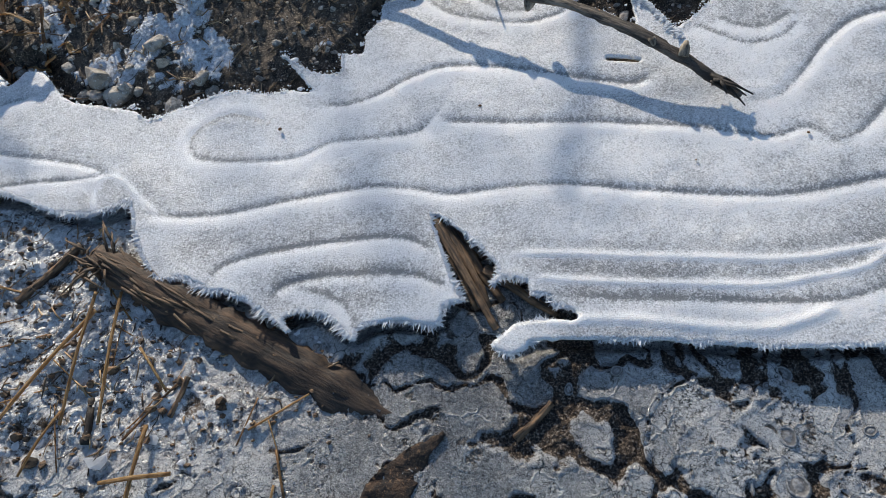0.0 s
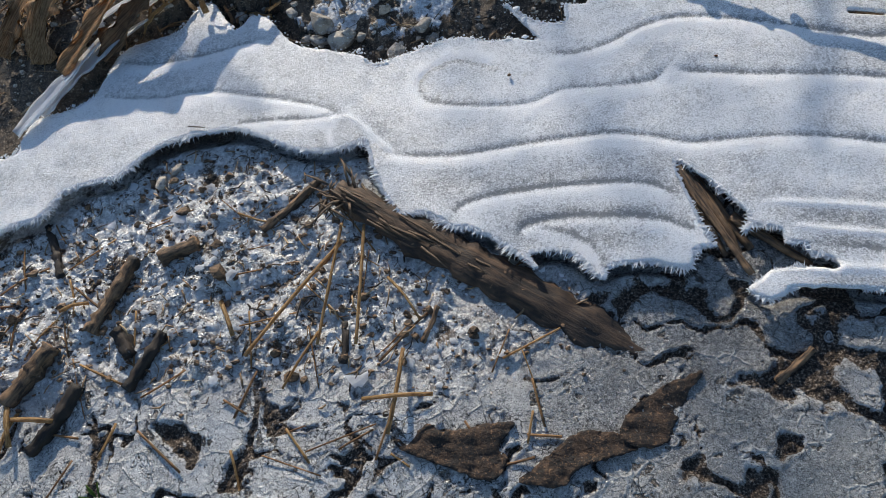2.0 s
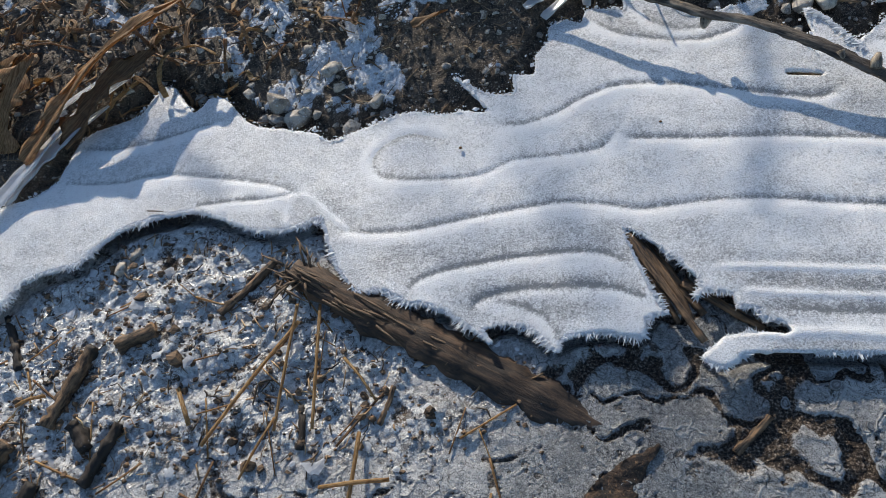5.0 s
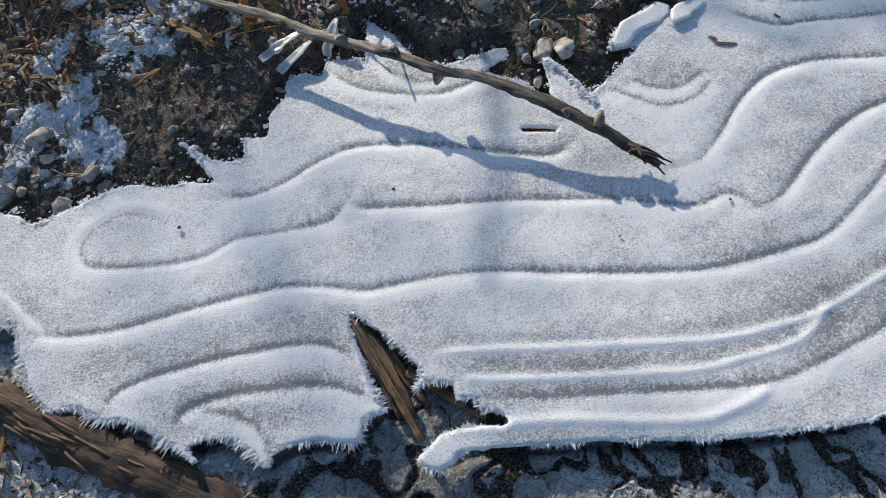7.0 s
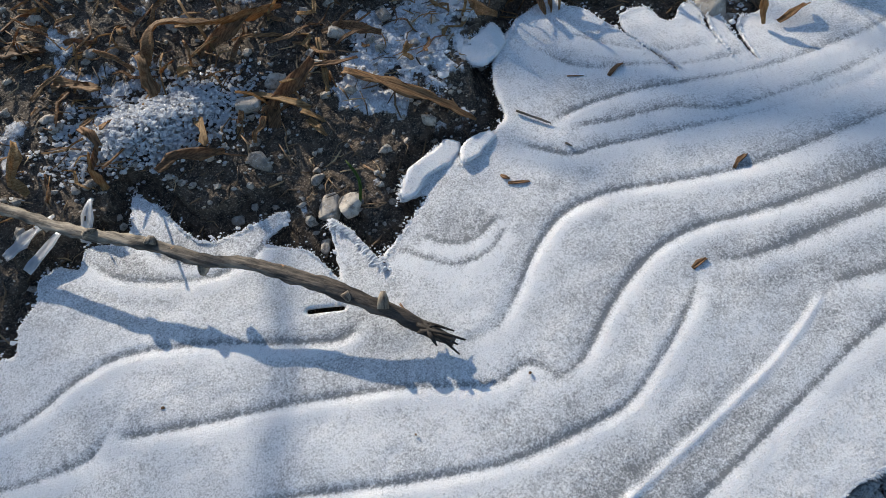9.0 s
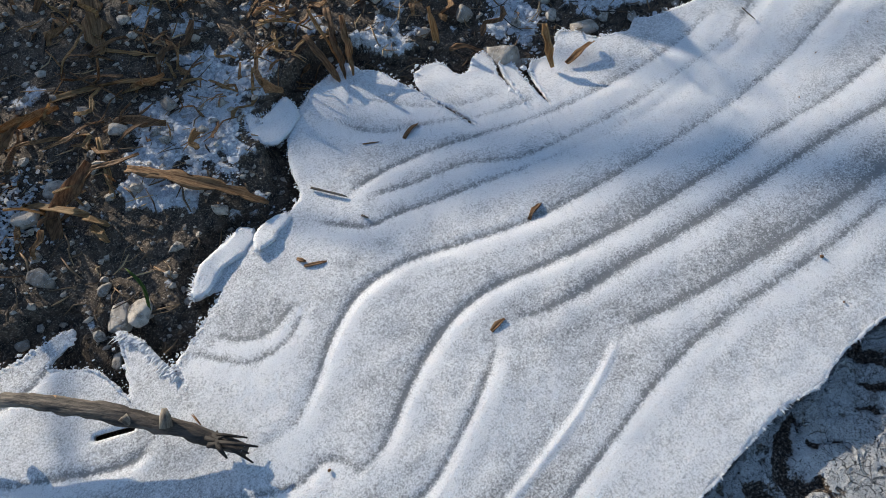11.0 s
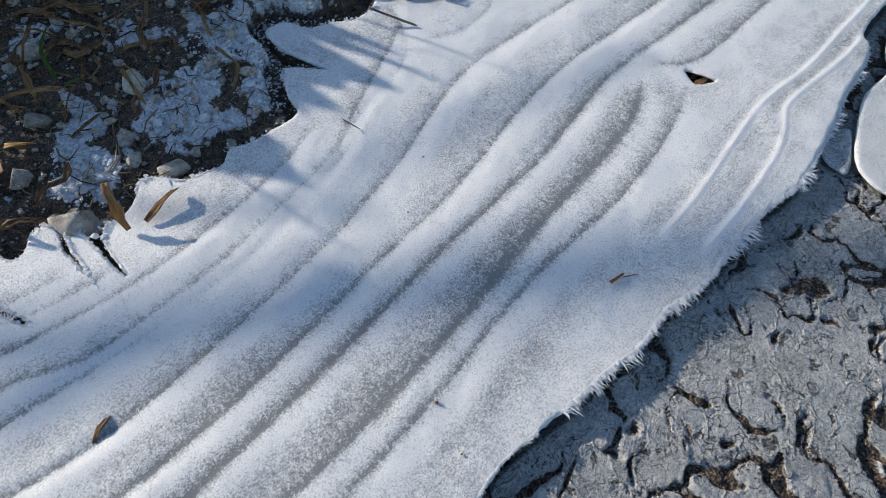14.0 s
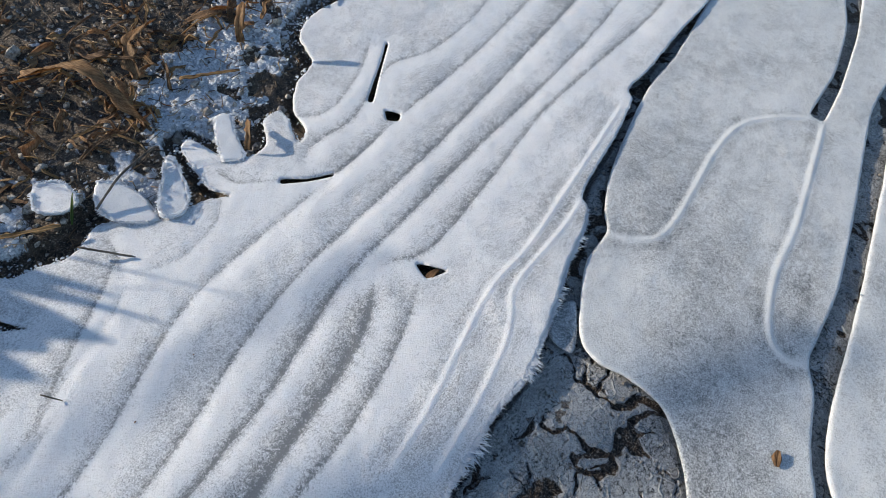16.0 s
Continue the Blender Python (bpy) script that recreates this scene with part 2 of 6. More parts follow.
def earthy_material():
    """Crumbling dark bark, half earth."""
    m = Nodes("crumbling_bark")
    color = m.mix(m.ramp(m.noise(60, 6, 0.7), 0.42, 0.62), rgb(0.009, 0.006, 0.005), rgb(0.07, 0.038, 0.02))
    color = m.mix(m.ramp(m.noise(240, 4, 0.75), 0.56, 0.66), color, rgb(0.2, 0.115, 0.06))
    color = m.mix(m.ramp(m.noise(150, 5, 0.8), 0.66, 0.74), color, rgb(0.5, 0.5, 0.5))
    return m.done(color, 0.75, m.bump(m.noise(190, 5, 0.75), 0.9, 0.003, m.bump(m.noise(45, 5, 0.7), 0.8, 0.008)))


EARTHY = earthy_material()
ROTTEN = wood_material("brown_rotten_wood", (0.03, 0.018, 0.011), (0.26, 0.155, 0.08), 150, 0.05)


def plant_material(name, dark, light):
    m = Nodes(name)
    info = m.node("ShaderNodeObjectInfo")
    v = m.coords()
    veins = m.noise(520, 4, 0.65, v, (0.05, 1.0, 1.0))
    color = m.mix(m.ramp(veins, 0.4, 0.6), rgb(*dark), rgb(*light))
    color = m.mix(m.math("MULTIPLY", m.ramp(m.noise(70, 5, 0.7, v), 0.5, 0.68), 0.45), color, rgb(*[c * 0.5 for c in dark]))
    color = m.mix(m.math("MULTIPLY", info.outputs["Random"], 0.3), color, rgb(*[c * 0.42 for c in dark]))
    color = m.mix(m.ramp(m.noise(220, 4, 0.7, v), 0.7, 0.8), color, rgb(0.5, 0.5, 0.5))
    m.done(color, 0.65, m.bump(veins, 0.9, 0.0016))
    glow = m.node("ShaderNodeBsdfTranslucent", Color=color)
    both = m.node("ShaderNodeMixShader", Fac=0.52)
    m.tree.links.new(m.bsdf.outputs[0], both.inputs[1])
    m.tree.links.new(glow.outputs[0], both.inputs[2])
    m.tree.links.new(both.outputs[0], m.tree.nodes["Material Output"].inputs["Surface"])
    return m.mat


STRAW = plant_material("dry_straw", (0.34, 0.19, 0.07), (0.7, 0.48, 0.23))
DRY_LEAF = plant_material("dead_leaf", (0.26, 0.135, 0.055), (0.62, 0.39, 0.19))
DARK_LEAF = plant_material("brown_leaf", (0.17, 0.095, 0.045), (0.5, 0.29, 0.145))
GREEN = plant_material("green_blade", (0.07, 0.13, 0.02), (0.2, 0.3, 0.06))


def twig_material():
    """Bits of twig, each of its own brown."""
    m = Nodes("mixed_twigs")
    tone = m.node("ShaderNodeNewGeometry").outputs["Random Per Island"]
    color = m.mix(m.ramp(tone, 0.1, 0.75), rgb(0.03, 0.02, 0.013), rgb(0.3, 0.19, 0.1))
    color = m.mix(m.ramp(tone, 0.8, 0.95), color, rgb(0.5, 0.36, 0.2))
    color = m.mix(m.ramp(m.noise(220, 4, 0.7), 0.62, 0.74), color, rgb(0.45, 0.45, 0.45))
    return m.done(color, 0.7, m.bump(m.noise(600, 3, 0.7), 0.5, 0.001))


TWIGS_MIX = twig_material()


def stone_material(name, k):
    """Pale stone; k is the length of one unit of the mesh, in metres."""
    m = Nodes(name)
    info = m.node("ShaderNodeObjectInfo")
    tone = m.mix(info.outputs["Random"], rgb(0.32, 0.28, 0.235), rgb(0.7, 0.62, 0.52))
    color = m.mix(m.ramp(m.noise(110 * k, 5, 0.7), 0.42, 0.66), tone, rgb(0.13, 0.11, 0.092))
    color = m.mix(m.ramp(m.noise(420 * k, 4, 0.7), 0.56, 0.68), color, rgb(0.68, 0.67, 0.65))
    return m.done(color, 0.75, m.bump(m.noise(330 * k, 5, 0.75), 0.9, 0.004))


STONE = stone_material("pale_pebble", 0.013)


def clear_ice_material():
    m = Nodes("lumpy_clear_ice")
    color = m.mix(m.ramp(m.noise(60, 4), 0.4, 0.65), rgb(0.68, 0.7, 0.73), rgb(0.93, 0.94, 0.95))
    m.done(color, 0.12, m.bump(m.noise(150, 3), 0.5, 0.003), Specular_IOR_Level=0.6, Transmission_Weight=0.25, IOR=1.31)
    glow = m.node("ShaderNodeBsdfTranslucent", Color=rgb(0.95, 0.95, 0.96))
    both = m.node("ShaderNodeMixShader", Fac=0.55)
    m.tree.links.new(m.bsdf.outputs[0], both.inputs[1])
    m.tree.links.new(glow.outputs[0], both.inputs[2])
    m.tree.links.new(both.outputs[0], m.tree.nodes["Material Output"].inputs["Surface"])
    return m.mat


CLEAR_ICE = clear_ice_material()


def bubble_material():
    m = Nodes("muddy_bubble_ice")
    sep = m.node("ShaderNodeSeparateXYZ", Vector=m.coords())
    rim = m.ramp(m.math("ADD", sep.outputs[2], m.math("MULTIPLY", m.math("SUBTRACT", m.noise(3, 4, 0.7), 0.5), 0.25)), 0.05, 0.16)
    color = m.mix(rim, m.mix(m.noise(2.5, 4, 0.7), rgb(0.05, 0.047, 0.044), rgb(0.26, 0.25, 0.24)), rgb(0.42, 0.42, 0.42))
    return m.done(color, 0.25, m.bump(m.noise(5, 4, 0.7), 0.6, 0.003))


BUBBLE = bubble_material()


# ---- number helpers ----
def lattice(ix, iy, seed):
    h = (ix.astype(np.int64) * 374761393 + iy.astype(np.int64) * 668265263 + seed * 974711) & 0x7FFFFFFF
    h = ((h ^ (h >> 13)) * 1274126177) & 0x7FFFFFFF
    return ((h ^ (h >> 16)) & 0xFFFF) / 65535.0


def value_noise(x, y, seed=0):
    ix, iy = np.floor(x), np.floor(y)
    u, v = x - ix, y - iy
    u, v = u * u * (3 - 2 * u), v * v * (3 - 2 * v)
    a, b = lattice(ix, iy, seed), lattice(ix + 1, iy, seed)
    c, d = lattice(ix, iy + 1, seed), lattice(ix + 1, iy + 1, seed)
    return (a * (1 - u) + b * u) * (1 - v) + (c * (1 - u) + d * u) * v


def fbm(x, y, size, octaves=4, seed=0, rough=0.55):
    """Layered noise between about -1 and 1 with features of that size in metres."""
    total, weight, amp = 0.0, 0.0, 1.0
    for k in range(octaves):
        total = total + amp * (2 * value_noise(x / size * 2**k + 17.3 * k, y / size * 2**k - 9.1 * k, seed + k) - 1)
        weight, amp = weight + amp, amp * rough
    return total / weight * 1.6


def cells(x, y, size, seed=0):
    """Distances to the nearest and second cell centre, and a random number of the nearest cell."""
    gx, gy = x / size, y / size
    ix, iy = np.floor(gx), np.floor(gy)
    best = np.full(x.shape, 9.0)
    second = best.copy()
    tag = np.zeros(x.shape)
    for dx in (-1, 0, 1):
        for dy in (-1, 0, 1):
            cx, cy = ix + dx, iy + dy
            d = np.hypot(cx + lattice(cx, cy, seed) - gx, cy + lattice(cx, cy, seed + 5) - gy)
            near = d < best
            second = np.where(near, best, np.minimum(second, d))
            tag = np.where(near, lattice(cx, cy, seed + 11), tag)
            best = np.where(near, d, best)
    return best * size, second * size, tag


def smooth(a, lo, hi):
    u = np.clip((a - lo) / (hi - lo), 0, 1)
    return u * u * (3 - 2 * u)


def curve(points, step=0.004, closed=False, sharp=0.5):
    """A smooth line through control points, at even steps."""
    p = np.array(points, float)
    q = np.vstack([p[-1], p, p[0], p[1]]) if closed else np.vstack([2 * p[0] - p[1], p, 2 * p[-1] - p[-2]])
    out = []
    for a, b, c, d in zip(q, q[1:], q[2:], q[3:]):
        n = max(2, int(np.linalg.norm(c - b) / step))
        t = (np.arange(n) / n)[:, None]
        m0, m1 = sharp * (c - a) * 0.9, sharp * (d - b) * 0.9
        out.append((2 * t**3 - 3 * t**2 + 1) * b + (t**3 - 2 * t**2 + t) * m0 + (-2 * t**3 + 3 * t**2) * c + (t**3 - t**2) * m1)
    if not closed:
        out.append(p[-1:])
    return np.vstack(out)


def inside(x, y, poly):
    """Which of the points lie in the closed line (even-odd)."""
    shape, x, y = x.shape, x.ravel(), y.ravel()
    hit = np.zeros(x.shape, bool)
    a, b = poly, np.roll(poly, -1, 0)
    order = np.argsort(y, kind="stable")
    ys = y[order]
    for (ax, ay), (bx, by) in zip(a, b):
        if ay == by:
            continue
        lo, hi = np.searchsorted(ys, min(ay, by), "left"), np.searchsorted(ys, max(ay, by), "left")
        some = order[lo:hi]
        hit[some] ^= x[some] < ax + (y[some] - ay) / (by - ay) * (bx - ax)
    return hit.reshape(shape)


def blur(a, radius, rounds=3):
    """Box blur of a 2-D field."""
    for _ in range(rounds):
        for axis in (0, 1):
            pad = [(0, 0), (0, 0)]
            pad[axis] = (radius + 1, radius)
            c = np.cumsum(np.pad(a, pad, mode="edge"), axis)
            n = a.shape[axis]
            a = (np.take(c, range(2 * radius + 1, 2 * radius + 1 + n), axis) - np.take(c, range(0, n), axis)) / (2 * radius + 1)
    return a


FRAMES = {}


def along(name, verts, faces, material, start, end):
    """A mesh in a frame of its own whose x runs from start to end, so that grain follows it."""
    way = Vector(end) - Vector(start)
    turn = way.to_track_quat("X", "Z").to_matrix().to_4x4()
    frame_here = Matrix.Translation((Vector(start) + Vector(end)) / 2) @ turn
    back = frame_here.inverted()
    me = mesh_from(name, [back @ Vector(v) for v in verts], faces, material)
    FRAMES[me.name] = frame_here
    return me


def mesh_from(name, verts, faces, material, smooth_faces=True):
    me = bpy.data.meshes.new(name)
    me.from_pydata(verts, [], faces)
    me.materials.append(material)
    if smooth_faces:
        me.polygons.foreach_set("use_smooth", [True] * len(me.polygons))
    me.update()
    return me


def big_mesh(name, verts, quads, material):
    me = bpy.data.meshes.new(name)
    me.vertices.add(len(verts))
    me.vertices.foreach_set("co", np.asarray(verts, np.float32).ravel())
    me.loops.add(quads.size)
    me.loops.foreach_set("vertex_index", quads.astype(np.int32).ravel())
    me.polygons.add(len(quads))
    me.polygons.foreach_set("loop_start", np.arange(0, quads.size, 4, dtype=np.int32))
    me.polygons.foreach_set("use_smooth", np.ones(len(quads), bool))
    me.materials.append(material)
    me.update(calc_edges=True)
    return me


def attribute(me, name, values):
    me.attributes.new(name, "FLOAT", "POINT").data.foreach_set("value", np.asarray(values, np.float32).ravel())


def part(name, me, parent, label="", kind=""):
    ob = new(name, me)
    ob.parent = parent
    ob.matrix_basis = parent.matrix_basis.inverted() @ FRAMES.get(me.name, Matrix())
    return tagged(ob, label, "", "", kind)


# ---- outlines of the ice, in metres on the plan ----
mud_edge_west = [(-1.183, 0.454), (-1.131, 0.492), (-1.081, 0.504), (-1.042, 0.555), (-0.95, 0.574), (-0.915, 0.604), (-0.868, 0.634),
    (-0.817, 0.645), (-0.745, 0.649), (-0.701, 0.632), (-0.638, 0.599), (-0.578, 0.585), (-0.54, 0.592), (-0.512, 0.6), (-0.5, 0.56),
    (-0.48, 0.506), (-0.451, 0.459), (-0.407, 0.455), (-0.364, 0.427), (-0.347, 0.426), (-0.314, 0.409), (-0.282, 0.384), (-0.251, 0.355),
    (-0.258, 0.378), (-0.209, 0.378), (-0.187, 0.363), (-0.159, 0.332), (-0.149, 0.348), (-0.103, 0.353), (-0.044, 0.34), (-0.033, 0.365),
    (-0.002, 0.371)]
broken_hole = [(-0.01, 0.376), (-0.017, 0.406), (-0.025, 0.442), (-0.037, 0.51), (-0.009, 0.49), (0.024, 0.453), (0.049, 0.413), (0.039, 0.39),
    (0.061, 0.398), (0.087, 0.386), (0.088, 0.368), (0.114, 0.363), (0.116, 0.348), (0.14, 0.338), (0.143, 0.324), (0.098, 0.329), (0.064, 0.328),
    (0.043, 0.315), (0.027, 0.302), (0.051, 0.287), (0.07, 0.293), (0.086, 0.302)]
mud_edge_middle = [(0.166, 0.293), (0.229, 0.286), (0.298, 0.274), (0.364, 0.262), (0.42, 0.255), (0.5, 0.248), (0.57, 0.246), (0.69, 0.27),
    (0.811, 0.3), (0.871, 0.309), (0.932, 0.322), (0.997, 0.336), (1.064, 0.348), (1.121, 0.347), (1.172, 0.363), (1.248, 0.372), (1.318, 0.367)]
mud_edge_east = [(1.36, 0.358), (1.43, 0.352), (1.51, 0.338), (1.575, 0.343), (1.65, 0.327), (1.725, 0.328), (1.833, 0.327), (1.924, 0.313),
    (2.047, 0.327), (2.151, 0.346), (2.256, 0.357), (2.316, 0.371), (2.345, 0.395), (2.448, 0.4), (2.553, 0.402), (2.685, 0.414), (2.731, 0.436),
    (2.835, 0.422), (3.021, 0.409), (3.237, 0.387), (3.473, 0.377), (3.943, 0.305)]
bank_edge_west = [(-1.177, 0.638), (-1.163, 0.666), (-1.147, 0.712), (-1.077, 0.731), (-1.037, 0.754), (-1.025, 0.789), (-0.992, 0.859),
    (-0.893, 0.89), (-0.861, 0.945), (-0.827, 0.946), (-0.776, 0.875), (-0.746, 0.901), (-0.711, 0.892), (-0.672, 0.839), (-0.638, 0.814),
    (-0.594, 0.801), (-0.53, 0.779), (-0.499, 0.759), (-0.449, 0.771), (-0.389, 0.79), (-0.349, 0.794), (-0.301, 0.779), (-0.262, 0.781)]
bank_edge_stick = [(-0.219, 0.774), (-0.269, 0.855), (-0.219, 0.812), (-0.173, 0.802), (-0.167, 0.84), (-0.13, 0.837), (-0.124, 0.876),
    (-0.098, 0.906), (-0.091, 0.941), (-0.061, 0.953), (-0.033, 0.939), (-0.02, 0.968), (0.028, 0.963), (0.045, 0.957), (0.058, 1.032),
    (0.087, 1.011), (0.137, 0.928), (0.178, 0.913), (0.27, 0.924), (0.275, 0.906), (0.234, 0.883), (0.265, 0.862), (0.295, 0.842), (0.317, 0.794),
    (0.322, 0.783)]
bank_edge_middle = [(0.329, 0.84), (0.333, 0.886), (0.36, 0.855), (0.389, 0.774), (0.392, 0.759), (0.392, 0.798), (0.42, 0.818), (0.483, 0.87),
    (0.443, 0.876), (0.48, 0.916), (0.553, 0.936), (0.562, 0.909), (0.612, 0.938), (0.648, 0.964), (0.655, 1.02), (0.678, 1.083), (0.737, 1.142),
    (0.776, 1.161), (0.825, 1.175), (0.843, 1.148),
    (0.869, 1.127), (0.887, 1.089), (0.91, 1.044), (0.927, 0.998), (0.953, 0.941), (0.942, 0.983), (0.924, 1.015), (0.91, 1.053), (0.916, 1.088),
    (0.947, 1.099), (0.973, 1.086), (0.981, 1.055), (1.001, 1.049), (1.022, 1.07), (1.045, 1.075), (1.052, 1.053), (1.043, 1.02), (1.045, 0.982),
    (1.048, 0.926), (1.047, 0.961), (1.049, 1.006), (1.055, 1.036), (1.068, 1.042), (1.076, 1.026), (1.077, 0.984), (1.078, 0.934), (1.083, 0.917),
    (1.084, 0.952), (1.088, 0.985), (1.103, 1.011), (1.131, 1.009)]
bank_edge_east = [(1.161, 1.021), (1.183, 1.046), (1.212, 1.032), (1.231, 1.002), (1.262, 0.992), (1.291, 0.984), (1.321, 1), (1.343, 0.99),
    (1.38, 0.985), (1.442, 0.984), (1.453, 1.018), (1.475, 1.057), (1.495, 1.079), (1.523, 1.053), (1.544, 1.029), (1.533, 1.066), (1.52, 1.119),
    (1.523, 1.167), (1.545, 1.176), (1.571, 1.168), (1.592, 1.13), (1.629, 1.113), (1.66, 1.093), (1.692, 1.088), (1.74, 1.103), (1.766, 1.092),
    (1.789, 1.059), (1.821, 1.027), (1.866, 1.008), (1.901, 0.991), (1.938, 0.962), (1.927, 1.006), (1.94, 1.05), (1.971, 1.122), (2, 1.131),
    (2.003, 1.083), (2.004, 1.035), (2.025, 1.01), (2.049, 0.994), (2.085, 1.002), (2.128, 1.045), (2.172, 1.044), (2.167, 1.013), (2.14, 0.976),
    (2.124, 0.948), (2.157, 0.956)]
bank_edge_far = [(2.185, 1.006), (2.216, 1.04), (2.277, 1.074), (2.346, 1.089), (2.409, 1.175), (2.507, 1.2), (2.659, 1.171), (2.969, 1.153),
    (3.213, 1.12)]
HOLES = [
    [(2.008, 0.585), (2.027, 0.529), (1.991, 0.552)],
    [(2.312, 0.86), (2.324, 0.829), (2.302, 0.819), (2.289, 0.84)],
    [(2.025, 0.913), (2.053, 0.875), (2.096, 0.841), (2.091, 0.835), (2.046, 0.87), (2.015, 0.904)],
    [(2.317, 0.911), (2.383, 0.939), (2.461, 0.971), (2.513, 0.995), (2.509, 0.986), (2.407, 0.94), (2.321, 0.899)],
    [(0.266, 0.7585), (0.29, 0.753), (0.316, 0.746), (0.316, 0.739), (0.29, 0.7455), (0.266, 0.751)],
]
NEAR_EDGE = [(-1.5, 0.36), (-1.3, 0.41)] + mud_edge_west + broken_hole + mud_edge_middle + mud_edge_east
FAR_EDGE = [(-1.5, 0.62), (-1.3, 0.63)] + bank_edge_west + bank_edge_stick + bank_edge_middle + bank_edge_east + bank_edge_far
SHEET = NEAR_EDGE + [(4.3, 0.3), (4.3, 1.1), (3.6, 1.12)] + FAR_EDGE[::-1]

